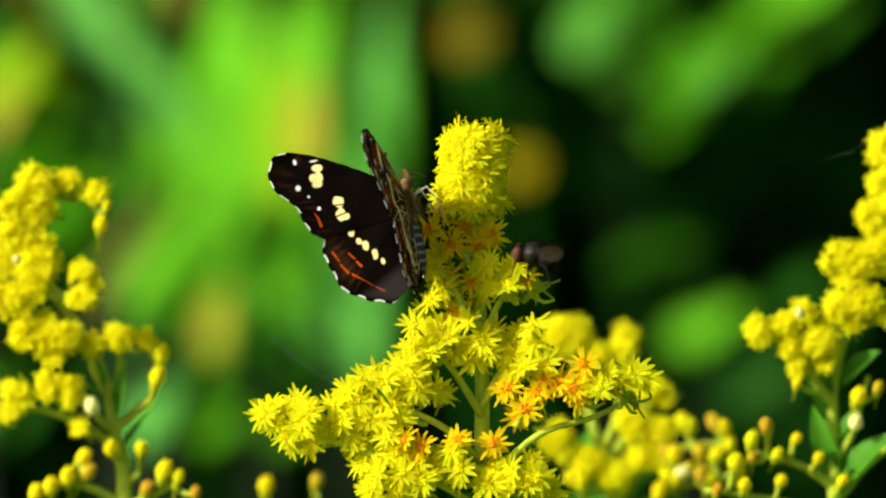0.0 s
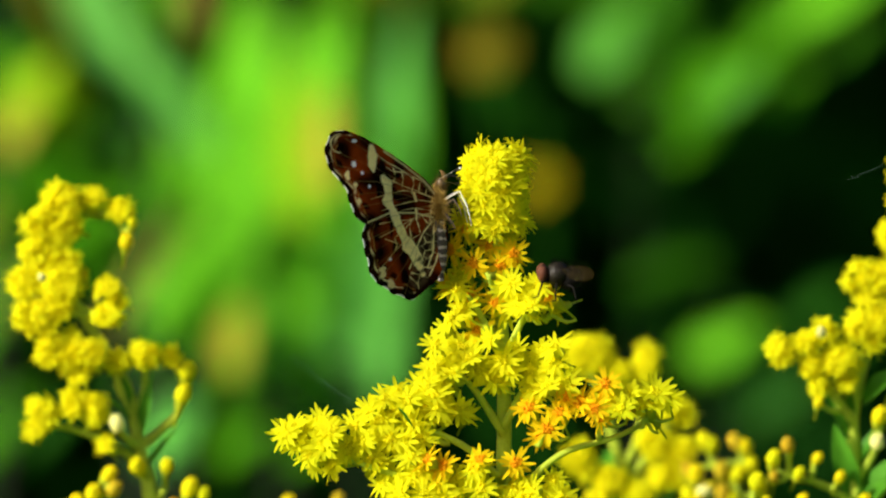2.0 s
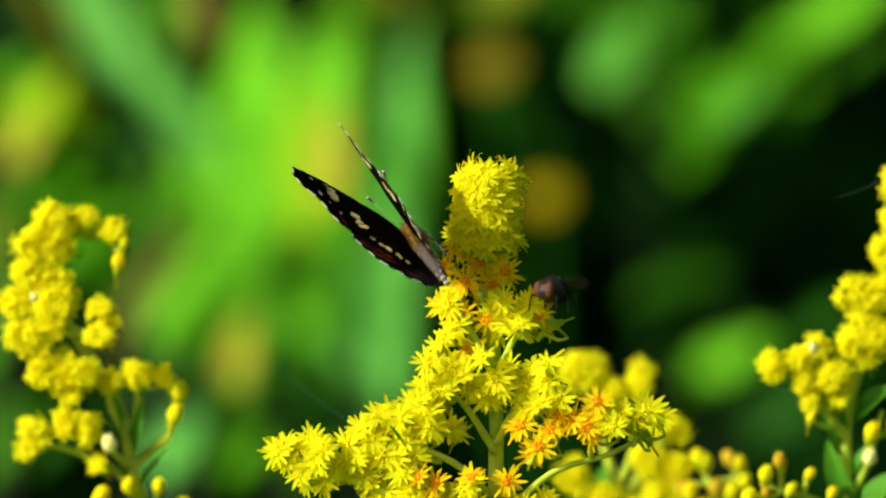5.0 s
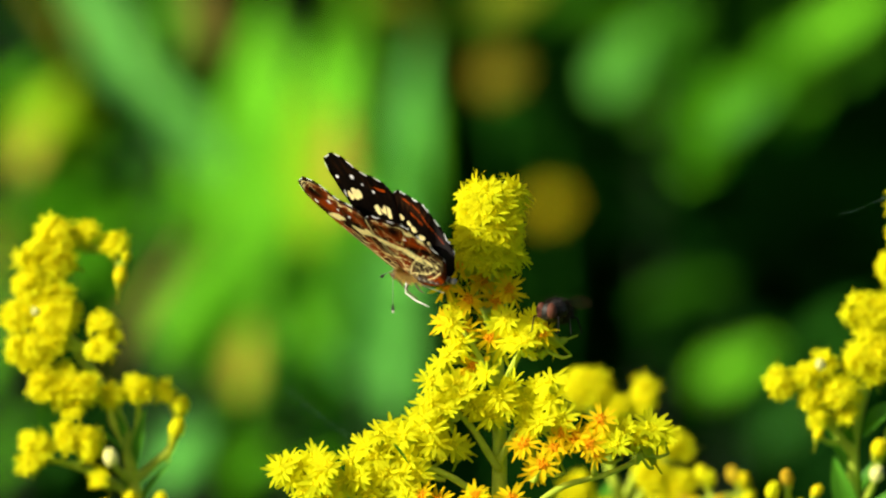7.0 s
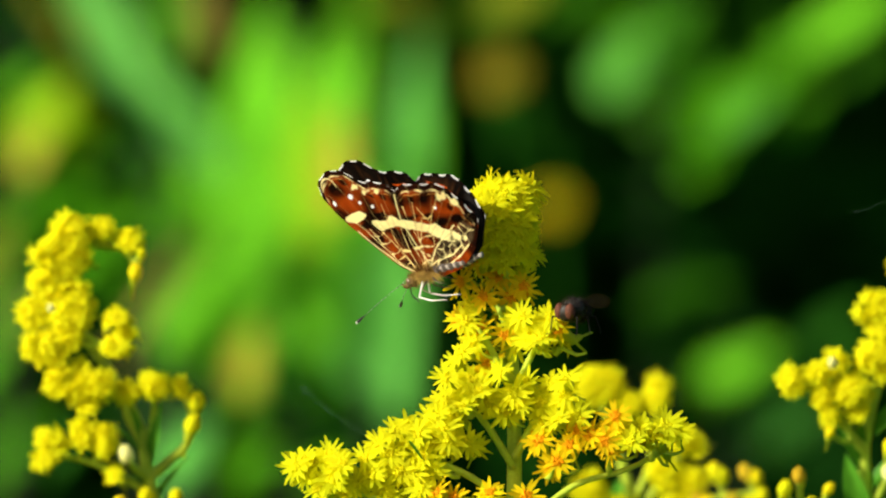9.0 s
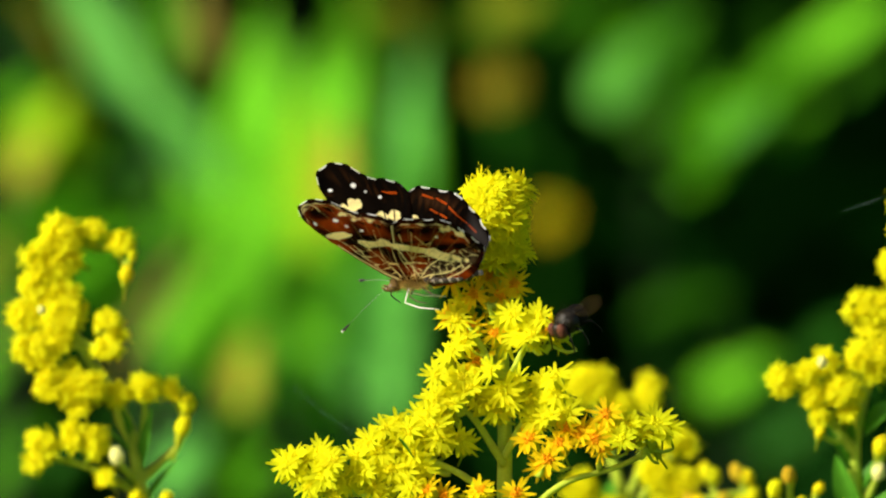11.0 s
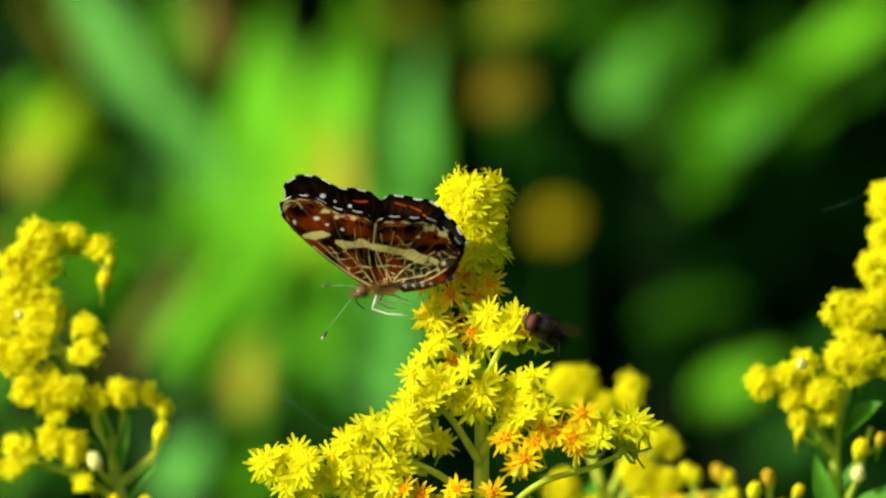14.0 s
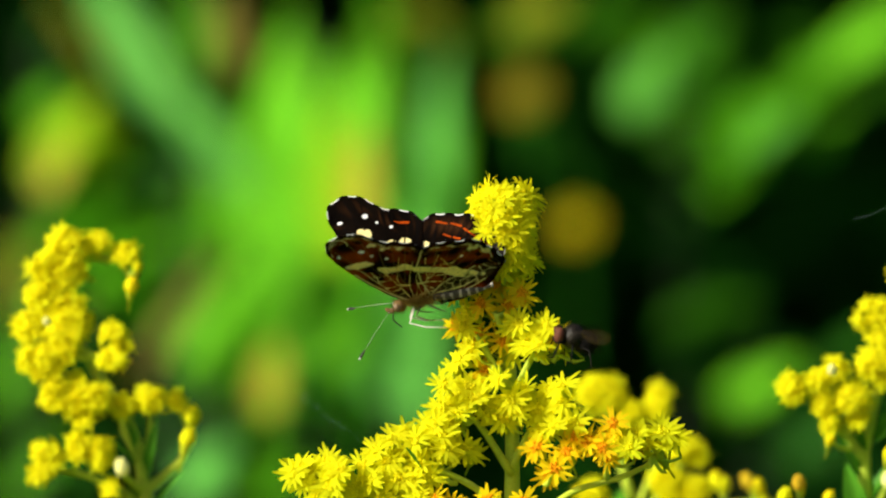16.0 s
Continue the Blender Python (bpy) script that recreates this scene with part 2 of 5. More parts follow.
def stalk(parent, foot, pts, r0, r1):
    """The main stem: straight up from its foot, then bending through the given points."""
    bm = bmesh.new()
    upper = spline(pts, 18)
    foot = Vector(foot)
    line = [foot.lerp(upper[0], f) for f in (0, 0.3, 0.6, 0.9)] + upper
    tube(bm, line, [r0 * 1.3] * 4 + [r0 + (r1 - r0) * i / 18 for i in range(19)], 9, 0.12)
    part("stem", bm, STEM, parent)
    return line


def cluster(parent, twigs, centre, radii, rnd, buds=0.0, size=0.66):
    """A rounded bunch of heads, radii wide and high in mm, on a short twig from the nearest branch below it."""
    c = at(*centre)
    root = min(twigs, key=lambda q: (q - c).length + (0.003 if q.z > c.z - 0.0008 else 0.0))
    branch(parent, [root, root.lerp(c, 0.55) + Vector((0, 0, -0.0006)), c], 0.00042, 0.00026, "twig")
    head = 1.75 * size if buds < 0.5 else 0.85 * size
    ex, ez = max(radii[0] * (1.0 if buds else 1.16) - head, 0.12), max(radii[1] * (1.0 if buds else 1.16) - head, 0.12)
    count = max(1, round((5.0 if buds < 0.5 else 1.2) * radii[0] * radii[1] / (1.75 * size) ** 2)) if buds < 0.9 or radii[0] > 1.3 else 1
    for k in range(count):
        a = k * 2.39996 + rnd.uniform(-0.3, 0.3)
        r = math.sqrt((k + 0.5) / count)
        x, z = math.cos(a) * r, math.sin(a) * r
        y = -math.sqrt(max(0.0, 1 - 0.8 * r * r)) * rnd.uniform(0.2, 1.0) * min(ex, 1.0)
        place = c + Vector((x * ex + rnd.uniform(-0.4, 0.4) * (buds < 0.5), y, z * ez + rnd.uniform(-0.4, 0.4) * (buds < 0.5))) / 1000
        facing = Vector((x * 0.8 - 0.35 + rnd.gauss(0, 0.2), -0.75 + rnd.gauss(0, 0.2), z * 0.6 + 0.35 + rnd.gauss(0, 0.2))).normalized()
        if rnd.random() < buds:
            flower_bud(parent, place, (facing + Vector((0, 0.2, 0.7))).normalized(), rnd, size * rnd.uniform(0.95, 1.25), rnd.random() < 0.16)
        else:
            flower_head(parent, place, facing, rnd, size * rnd.uniform(0.75, 1.25))


def spray(parent, root, heads, rnd, old_or_shaded=0.0, size=0.84, back=0.0):
    """A side twig whose heads stand at the given places (mm across and up), with a few more tucked in behind them."""
    root = at(*root)
    mid = sum((at(x, z, -4) for x, z in heads), Vector()) / len(heads)
    hub = root.lerp(mid, 0.6) + Vector((0, 0, -0.001))
    branch(parent, [root, root.lerp(hub, 0.5) + Vector((0, 0, -0.0006)), hub], 0.00045, 0.0003, "twig")
    for x, z in heads:
        y = rnd.uniform(-6.5, -3.0) + back
        place = at(x + rnd.uniform(-0.15, 0.15), z + rnd.uniform(-0.15, 0.15), y)
        away = (place - mid) * 90
        facing = Vector((away.x - 0.3 + rnd.gauss(0, 0.2), -0.85 + rnd.gauss(0, 0.15), away.z + 0.32 + rnd.gauss(0, 0.2))).normalized()
        head = flower_head(parent, place, facing, rnd, size * rnd.uniform(0.88, 1.12), rnd.random() < old_or_shaded)
        foot = place - facing * 0.0045
        if (foot - hub).length > 0.0015:
            branch(parent, [hub, hub.lerp(foot, 0.6) + Vector((0, 0, -0.0005)), foot], 0.00026, 0.00018, "twig")
        if rnd.random() < 0.85:
            behind = place + Vector((rnd.uniform(-1.2, 1.2), rnd.uniform(2.2, 3.4), rnd.uniform(-1.4, 0.4))) / 1000
            flower_head(parent, behind, (facing + Vector((rnd.gauss(0, 0.4), 0.2, rnd.gauss(0, 0.4)))).normalized(), rnd, size * 0.9, rnd.random() < old_or_shaded * 0.8)


def leaf_mesh(length, width, fold=0.3, curl=0.25, mat=None, n=10, teeth=0.0, seed=0):
    """A leaf with a midrib fold, a drooping tip and an uneven edge; it grows along +y from the origin."""
    bm = bmesh.new()
    rnd = random.Random(seed)
    rows = []
    for i in range(n + 1):
        s = i / n
        w = width * 0.5 * (math.sin(math.pi * min(1, s * 0.93 + 0.07) ** 0.8) ** 0.8 if i < n else 0.02)
        w *= 1 + teeth * rnd.uniform(-1, 1)
        y, z = length * s, -curl * length * s * s
        rows.append([bm.verts.new((q * w, y, z + abs(q) * w * fold + (0.0 if q else -0.02 * width))) for q in (-1, -0.5, 0, 0.5, 1)])
    for a, b in zip(rows, rows[1:]):
        for j in range(4):
            bm.faces.new((a[j], a[j + 1], b[j + 1], b[j]))
    return mesh_of("leaf", bm, mat or LEAF)


def grow(base, tip, facing):
    """A pose for a leaf whose y axis runs from base to tip and whose upper face looks along facing."""
    y = (Vector(tip) - Vector(base)).normalized()
    z = Vector(facing) - y * y.dot(Vector(facing))
    z.normalize()
    x = y.cross(z)
    return Matrix.Translation(base) @ Matrix((x, y, z)).transposed().to_4x4()


def flower_goldenrod():
    """The stalk in focus, with its crowded spike and side sprays."""
    rnd = random.Random(5)
    plant = tagged(empty("goldenrod"), "sharp yellow goldenrod spike with open flower heads and green stem", "flower", "goldenrod stalks")
    stalk(plant, (0.004, 0.003, 0), [at(4.8, -40, 1), at(4.9, -26, 1), at(4.9, -15, 1), at(4.6, -6, 1), at(3.9, 6, 1), at(3.5, 14, 1)], 0.0011, 0.0006)
    # the spike at the top
    for k in range(86):
        f = (k + 0.5) / 86
        z = 4.6 + 10.6 * f
        a = k * 2.39996
        r = 3.75 * (1.0 if f < 0.8 else 1.0 - (f - 0.8) * 2.2) * (0.93 + 0.07 * math.sin(9 * f + 2 * a)) + rnd.uniform(-0.35, 0.3)
        out = Vector((math.cos(a), math.sin(a), 0.2 + 1.5 * max(0, f - 0.7)))
        place = at(3.75 - 1.0 * (0.5 - f) + math.cos(a) * r, z + rnd.uniform(-0.4, 0.4), 1 + math.sin(a) * r)
        flower_head(plant, place, (out + Vector((-0.2 + rnd.gauss(0, 0.2), -0.25 + rnd.gauss(0, 0.2), 0.15 + rnd.gauss(0, 0.25)))).normalized(), rnd, rnd.uniform(0.6, 0.78))
    # the long side branches
    for pts in (((4.8, -30, 0), (-4, -27.5, -3), (-12, -25, -4), (-20, -22.5, -4)), ((4.8, -27, 0), (0, -22.5, -3), (-6, -20, -4), (-11, -20, -4)),
                ((4.8, -31, 0), (9, -26, -1), (13, -23, -2), (19, -21.3, -2), (24.5, -18.5, -2)), ((4.9, -20, 0), (7, -16, -1), (9, -13.5, -2)),
                ((4.8, -12, 0), (6.5, -8, -1), (8.5, -4.5, -2)), ((4.8, -33, 0), (0, -30, -3), (-5, -28, -4)), ((4.9, -21, 0), (1, -15, -2), (-2, -12.5, -3)),
                ((4.8, -11, 0), (2, -6, -1), (0.4, -3.4, -2))):
        branch(plant, [at(*p) for p in pts], 0.00055, 0.0003)
    # the sprays of heads: root, and where each head sits
    spray(plant, (-15, -24, -4), ((-22.6, -20.9), (-21.2, -22.1), (-20.1, -20.4), (-18.4, -19.4), (-19.6, -23.7), (-17.9, -22.3), (-16.5, -20.4), (-16.7, -24.7), (-15.1, -23.0), (-21.7, -20.3), (-17.4, -21.0),), rnd)
    spray(plant, (-7, -21.5, -4), ((-13.6, -19.9), (-12.6, -21.9), (-11.9, -18.0), (-10.3, -16.6), (-8.6, -15.6), (-10.8, -19.4), (-8.9, -18.5), (-11.7, -23.7), (-9.4, -21.4), (-10.1, -21.0),), rnd)
    spray(plant, (-2, -22, -3), ((-6.9, -16.6), (-5.5, -15.4), (-6.5, -19.4), (-5.1, -17.8), (-5.5, -21.4), (-4.1, -16.1), (-1.2, -18.0), (-3.5, -17.8), (-7.4, -21.7),), rnd)
    spray(plant, (-3, -28, -4), ((-10.8, -25.1), (-8.9, -26.1), (-6.9, -23.7), (-10.3, -27.4), (-5.5, -25.6), (-7.9, -28.5), (-5.1, -28.5), (-8.9, -30.4), (-5.5, -30.4), (-6.7, -26.7), (-3.5, -27.8), (-3.5, -30.5),), rnd)
    spray(plant, (2, -29, -2), ((-1.2, -26.6), (1.1, -25.6), (-0.8, -28.5), (2.1, -28.0), (-2.4, -29.2),), rnd)
    spray(plant, (0, -14, -2), ((-3.6, -9.9), (-2.2, -10.9), (-4.1, -12.8), (-1.7, -13.3), (-4.6, -14.7), (-2.8, -14.9), (0.4, -11.4), (-0.6, -9.9),), rnd)
    spray(plant, (4.6, -13, -1), ((1.1, -10.9), (3.5, -9.4), (2.0, -12.8), (4.0, -14.0), (5.9, -13.3), (4.9, -11.7),), rnd)
    spray(plant, (8, -15, -1), ((6.9, -10.4), (9.7, -10.4), (11.6, -9.9), (8.3, -12.8), (11.6, -11.9), (10.6, -15.1), (8.8, -15.1), (12.9, -14.2), (10.1, -13.1),), rnd)
    spray(plant, (22, -19.8, -2), ((22.1, -16.6), (24.0, -15.6), (25.4, -16.6), (20.8, -16.2), (23.3, -17.4),), rnd)
    spray(plant, (7, -31, -2), ((6.4, -28.0), (8.8, -28.0), (11.1, -27.1), (5.9, -29.9), (8.3, -30.4), (10.6, -29.9), (13.5, -30.8), (7.6, -28.9), (12.2, -28.9),), rnd)
    # The butterfly's shadow on these two sprays is put into orange petals.
    spray(plant, (4.2, -3, 0), ((0.1, 4.9), (3.1, 2.9), (-1.6, 2.5), (1.1, 0.8), (4.4, 0.6), (6.1, 1.9), (-0.4, -0.6), (4.7, 3.3),), rnd, 0.95, back=4.6)
    spray(plant, (4.6, -8, 0), ((-1.2, -2.6), (3.6, -4.4), (-1.6, -6.6), (1.9, -8.0), (1.1, -3.5), (5.1, -5.6), (0.1, -5.3),), rnd, 0.6, back=3.6)
    spray(plant, (8, -6, -1), ((7.4, -3.1), (9.2, -2.1), (6.1, -2.1), (8.3, -4.9), (10.1, -4.2), (6.9, -4.6),), rnd)
    spray(plant, (17, -21.5, -2), ((14.9, -17.1), (13.1, -16.1), (16.4, -17.6), (17.8, -14.7), (19.7, -17.8), (18.3, -16.4),), rnd, 0.95)
    spray(plant, (9, -22, -2), ((10.6, -20.4), (8.3, -17.6), (11.9, -18.5),), rnd, 0.95)
    spray(plant, (2, -28, -1), ((-2.6, -25.1), (2.1, -24.2), (6.4, -24.7), (-4.6, -24.2),), rnd, 0.95)
    spray(plant, (10, -6, -1), ((11.1, -3.9),), rnd, 0.95)
    # narrow bracts at the forks
    for b, t, w in (((4.8, -30, -1), (12, -26, -3), 1.3), ((-8.4, -17.6, -9), (-6.2, -20.2, -9), 0.5), ((4.8, -31, 0), (-2, -33, -5), 1.6)):
        a, c = at(*b), at(*t)
        piece("bract", leaf_mesh((c - a).length, w / 1000, 0.3, 0.1, LEAF), plant, grow(a, c, (0, -0.6, 0.8)))
    return plant


def left_goldenrod():
    rnd = random.Random(11)
    plant = tagged(empty("goldenrod"), "soft-focus goldenrod stalk with drooping yellow flower clusters and buds", "flower", "goldenrod stalks")
    d = 60
    twigs = stalk(plant, (-0.045, 0.044, 0), [at(-40.6, -38, d), at(-40.4, -28, d), at(-41.6, -23, d), at(-42.6, -17, d), at(-45.5, -11, d), at(-49.5, -5, d), at(-52, 2, d), at(-51, 7, d)], 0.0011, 0.0005)[6:]
    for pts in (((-41.6, -23, d), (-38.6, -20.5, d), (-36.6, -18.2, d), (-36.3, -14.5, d)), ((-42, -20, d), (-41.0, -16, d), (-40.9, -12.5, d)), ((-41, -25.5, d), (-45, -22.5, d - 2), (-50, -20.6, d - 3), (-53.4, -20.2, d - 3)),
                ((-40.6, -30, d), (-38.6, -28.5, d), (-38.3, -26.4, d)), ((-41.5, -23, d), (-43.4, -21.6, d - 2), (-44.3, -20.4, d - 3)), ((-42.4, -18, d), (-44.2, -15.2, d), (-44.6, -13, d)), ((-40.8, -32, d), (-44.6, -30.2, d - 2), (-48, -29.6, d - 2)),
                ((-40.6, -33, d), (-37, -31.2, d - 2), (-34, -29.8, d - 2)), ((-50.4, 7.4, d), (-47.4, 6.6, d), (-44.8, 6.2, d), (-43.5, 4.2, d)), ((-48.6, -6.4, d), (-46.8, -5.8, d - 6), (-45.8, -6.4, d - 8)), ((-46.6, -9.6, d), (-50, -12, d - 3), (-52.6, -12, d - 4))):
        twigs = twigs + branch(plant, [at(*p) for p in pts], 0.0007, 0.00035)
    upper = ((-51.3, 8.0, -3, 2.6, 2.3), (-47.8, 8.7, -2, 1.7, 1.2), (-52.6, 5.0, -4, 3.4, 2.6), (-55.0, 1.9, -4, 2.1, 1.5), (-49.9, 4.5, -3, 1.1, 1.1), (-51.9, 0.4, -4, 2.5, 2.1), (-55.6, -2.0, -4, 2.8, 2.0), (-51.5, -2.4, -5, 2.7, 2.4), (-54.4, -6.3, -5, 3.1, 2.4), (-51.6, -5.0, -5, 1.6, 1.5), (-53.0, -10.6, -5, 1.9, 2.3), (-49.2, -11.3, -5, 3.3, 2.2), (-49.3, -14.0, -5, 1.3, 1.0))
    lower = ((-50.4, -8.9, -4, 1.1, 1.1), (-45.8, -2.8, -10, 1.3, 0.9), (-45.8, -6.1, -10, 1.8, 1.5), (-44.3, -4.0, -10, 0.8, 0.8), (-44.0, 7.4, -2, 1.6, 1.35), (-40.9, -11.0, -3, 1.8, 1.4), (-44.5, -12.1, -3, 1.8, 1.0), (-37.3, -11.5, -3, 1.2, 1.1), (-53.8, -18.2, -5, 2.0, 1.5), (-50.1, -17.4, -5, 1.5, 1.9), (-54.6, -20.4, -5, 1.7, 1.0), (-47.2, -18.0, -5, 1.6, 2.0), (-45.8, -22.4, -4, 1.1, 0.8))
    for x, z, y, rx, rz in upper + lower:
        cluster(plant, twigs, (x, z, d + y), (rx, rz), rnd, 0.0, 0.56)
    for x, z, r in ((-42.6, 5.6, 0.7), (-43.4, 3.1, 0.9), (-36.0, -13.3, 1.5), (-36.4, -16.2, 1.2), (-48.6, -1.0, 0.6), (-42.1, -25.2, 1.15), (-38.3, -25.2, 0.9), (-45.6, -26.2, 1.05), (-45.0, -28.2, 0.9), (-47.6, -28.8, 1.1), (-35.4, -28.0, 1.0), (-33.6, -28.8, 0.85),
                    (-49.8, -30.1, 1.0), (-37.5, -30.2, 0.8), (-51.6, -30.9, 0.9), (-31.4, -30.8, 0.8)):
        cluster(plant, twigs, (x, z, d - 3), (r, r), rnd, 1.0, 0.72 * min(1.0, r) + 0.12)
    for b, t, w in (((-42, -20, d), (-46.2, -15.6, d - 4), 1.6), ((-41.6, -22, d), (-40.4, -13.6, d - 3), 1.8), ((-42.4, -19, d), (-43.6, -13.4, d - 3), 1.7), ((-41.4, -24, d), (-47.0, -21.4, d - 4), 1.6), ((-41, -26, d), (-37.0, -19.6, d - 3), 1.5), ((-40.8, -35, d), (-52, -32, d - 5), 1.8), ((-40.8, -36, d), (-30, -33.5, d - 5), 2.4)):
        a, c = at(*b), at(*t)
        piece("bract", leaf_mesh((c - a).length, w / 1000, 0.3, 0.1, LEAF), plant, grow(a, c, (0, -0.5, 0.8)))
    # Stands for a white sun glint on the cluster, painted as a bud.
    pale_bud_glint(plant, (-53.9, -1.4, d - 12), (-0.4, -0.6, 0.7))
    pale_bud_glint(plant, (-44.4, -19.9, d - 6), (-0.2, -0.3, 0.9), 0.9)
    return plant


def right_goldenrod():
    rnd = random.Random(23)
    plant = tagged(empty("goldenrod"), "soft-focus goldenrod stalk with yellow flowers, green leaves and side buds", "flower", "goldenrod stalks")
    d = 55
    twigs = stalk(plant, (0.056, 0.04, 0), [at(49.6, -40, d), at(49.4, -26, d), at(49.2, -18, d), at(51.5, -8, d), at(54.5, 3, d), at(56.5, 16, d)], 0.001, 0.0005)[6:]
    for pts in (((49.4, -30, d), (45.5, -27.5, d - 2), (41, -26.2, d - 3)), ((49.6, -34, d), (43, -32, d - 2), (33, -30.5, d - 3)), ((49.4, -27, d), (51.6, -23.5, d - 1), (53.8, -16, d - 2)),
                ((49.3, -20, d), (46.4, -15.5, d - 2), (44.4, -12.6, d - 3), (41.2, -11.2, d - 3)), ((49.6, -32, d), (54, -27, d), (58, -24, d))):
        twigs = twigs + branch(plant, [at(*p) for p in pts], 0.0007, 0.00035)
    upper = ((39.9, -10.4, -4, 1.6, 1.8), (43.2, -9.5, -4, 1.7, 1.2), (45.6, -7.9, -4, 1.6, 1.5), (47.4, -11.6, -4, 2.3, 1.9), (43.9, -12.3, -4, 1.2, 1.4), (44.7, -14.8, -4, 1.1, 1.4), (48.3, -14.5, -3, 1.4, 0.75), (51.6, -1.3, -4, 3.4, 2.2), (51.2, -3.9, -4, 1.9, 1.4), (50.8, -7.2, -4, 2.9, 1.9))
    lower = ((53.2, -6.3, -4, 2.2, 2.1), (51.6, -9.3, -4, 1.2, 0.9), (54.4, -1.4, -4, 2.4, 2.0), (54.2, 4.0, -3, 1.8, 2.2), (56.0, 1.6, -3, 1.6, 1.8), (55.0, 8.4, -3, 1.3, 1.3), (55.4, 12.8, -2, 1.4, 2.2), (57.2, 10.4, -2, 1.6, 2.2), (56.6, 5.8, -3, 1.8, 1.6), (56.2, -8.0, -3, 1.8, 1.6))
    for x, z, y, rx, rz in upper + lower:
        cluster(plant, twigs, (x, z, d + y), (rx, rz), rnd, 0.0, 0.56)
    for x, z, r in ((44.7, -16.9, 0.6), (52.3, -18.6, 1.1), (38.9, -24.0, 1.0), (36.7, -27.0, 1.2), (40.7, -22.4, 0.9), (44.5, -24.0, 0.8), (39.0, -26.4, 0.7), (42.2, -25.9, 0.7), (42.6, -29.3, 0.9), (50.4, -29.3, 0.7), (54.9, -17.6, 0.8), (34.6, -30.4, 0.8), (38.0, -29.9, 0.9), (47.4, -26.4, 0.6)):
        cluster(plant, twigs, (x, z, d - 4), (r, r), rnd, 1.0, 0.72 * min(1.0, r) + 0.12)
    for b, t, w in (((49.4, -29, d), (46.6, -20, d - 3), 3.2), ((49.6, -31, d), (56, -22.5, d - 6), 5.4), ((50.5, -17, d), (54.5, -12.5, d - 4), 4.4), ((49.4, -25, d), (52.5, -19, d - 2), 2.0), ((49.4, -22, d), (45.4, -14.6, d - 3), 1.8), ((49.2, -19, d), (48.0, -14.0, d - 3), 1.6)):
        a, c = at(*b), at(*t)
        piece("leaf", leaf_mesh((c - a).length, w / 1000, 0.35, 0.15, LEAF), plant, grow(a, c, (-0.3, -0.6, 0.7)))
    # This pale shape paints in a bright glint on the side flowers.
    pale_bud_glint(plant, (45.1, -8.1, d - 10), (-0.3, -0.6, 0.8), 0.6)
    pale_bud_glint(plant, (52.2, -22.0, d - 5), (0.1, -0.5, 0.9), 0.85)
    return plant


def rear_goldenrod():
    rnd = random.Random(31)
    plant = tagged(empty("goldenrod"), "blurred goldenrod stalk behind, yellow tufts above a row of round buds", "flower", "goldenrod stalks")
    d = 95
    twigs = stalk(plant, (0.026, 0.08, 0), [at(22, -40, d), at(21, -30, d), at(18.6, -21, d), at(16.5, -14, d), at(15.4, -11, d)], 0.0009, 0.0005)[6:]
    for pts in (((20, -26, d), (22, -21, d), (22.8, -16, d), (22.8, -13, d)), ((20.5, -28, d), (24, -22, d), (26.4, -19.4, d)), ((22, -36, d), (28, -31, d - 3), (35, -29, d - 4)), ((21, -33, d), (26, -27, d - 3), (31, -25, d - 4), (35, -24.4, d - 4)), ((21, -31, d), (17.4, -27.6, d), (14.6, -25.6, d)), ((21.6, -39, d), (2, -38, d), (-14, -36, d), (-16, -30.4, d)), ((-14, -36, d), (-20, -34.5, d), (-22.4, -31, d))):
        twigs = twigs + branch(plant, [at(*p) for p in pts], 0.0006, 0.0003)
    for x, z, rx, rz in ((15.8, -10.8, 3.2, 2.5), (19.6, -13.4, 1.7, 1.5), (22.9, -12.1, 1.6, 2.3), (26.2, -17.7, 2.0, 1.8), (28.0, -18.6, 1.2, 1.2), (24.0, -22.0, 2.1, 2.0), (27.2, -23.0, 1.8, 1.7), (14.4, -23.9, 2.2, 2.4), (25.4, -26.2, 2.5, 1.9), (18.3, -27.0, 2.4, 2.1), (21.5, -28.7, 2.0, 1.7)):
        cluster(plant, twigs, (x, z, d - 3), (rx, rz), rnd, 0.0, 0.6)
    for x, z, r in ((30.8, -22.4, 1.6), (35.0, -22.6, 1.9), (36.9, -27.6, 1.5), (34.1, -26.0, 1.3), (32.2, -25.6, 1.1), (28.8, -26.0, 1.6), (29.0, -29.2, 1.8), (33.3, -29.2, 1.8), (16.9, -29.6, 1.8), (30.6, -28.0, 1.2), (36.0, -24.8, 0.9), (27.0, -30.6, 1.2), (-16.0, -29.3, 0.8), (-22.4, -29.9, 0.6)):
        cluster(plant, twigs, (x, z, d - 4), (r, r), rnd, 1.0, 0.8)
    for b, t, w in (((20, -33, d), (17.5, -22, d + 8), 7.0), ((22, -33, d), (27, -24, d + 8), 6.0), ((21, -35, d), (31, -30, d + 6), 6.0), ((21, -36, d), (8, -29, d + 6), 5.0), ((21, -37, d), (29, -33, d - 8), 3.0)):
        a, c = at(*b), at(*t)
        piece("leaf", leaf_mesh((c - a).length, w / 1000, 0.35, 0.15, LEAF), plant, grow(a, c, (-0.3, -0.6, 0.7)))
    pale_bud_glint(plant, (30.4, -28.2, d - 10), (-0.9, -0.3, 0.1), 0.8)
    return plant


flower_goldenrod()
left_plant = left_goldenrod()
right_plant = right_goldenrod()
rear_goldenrod()


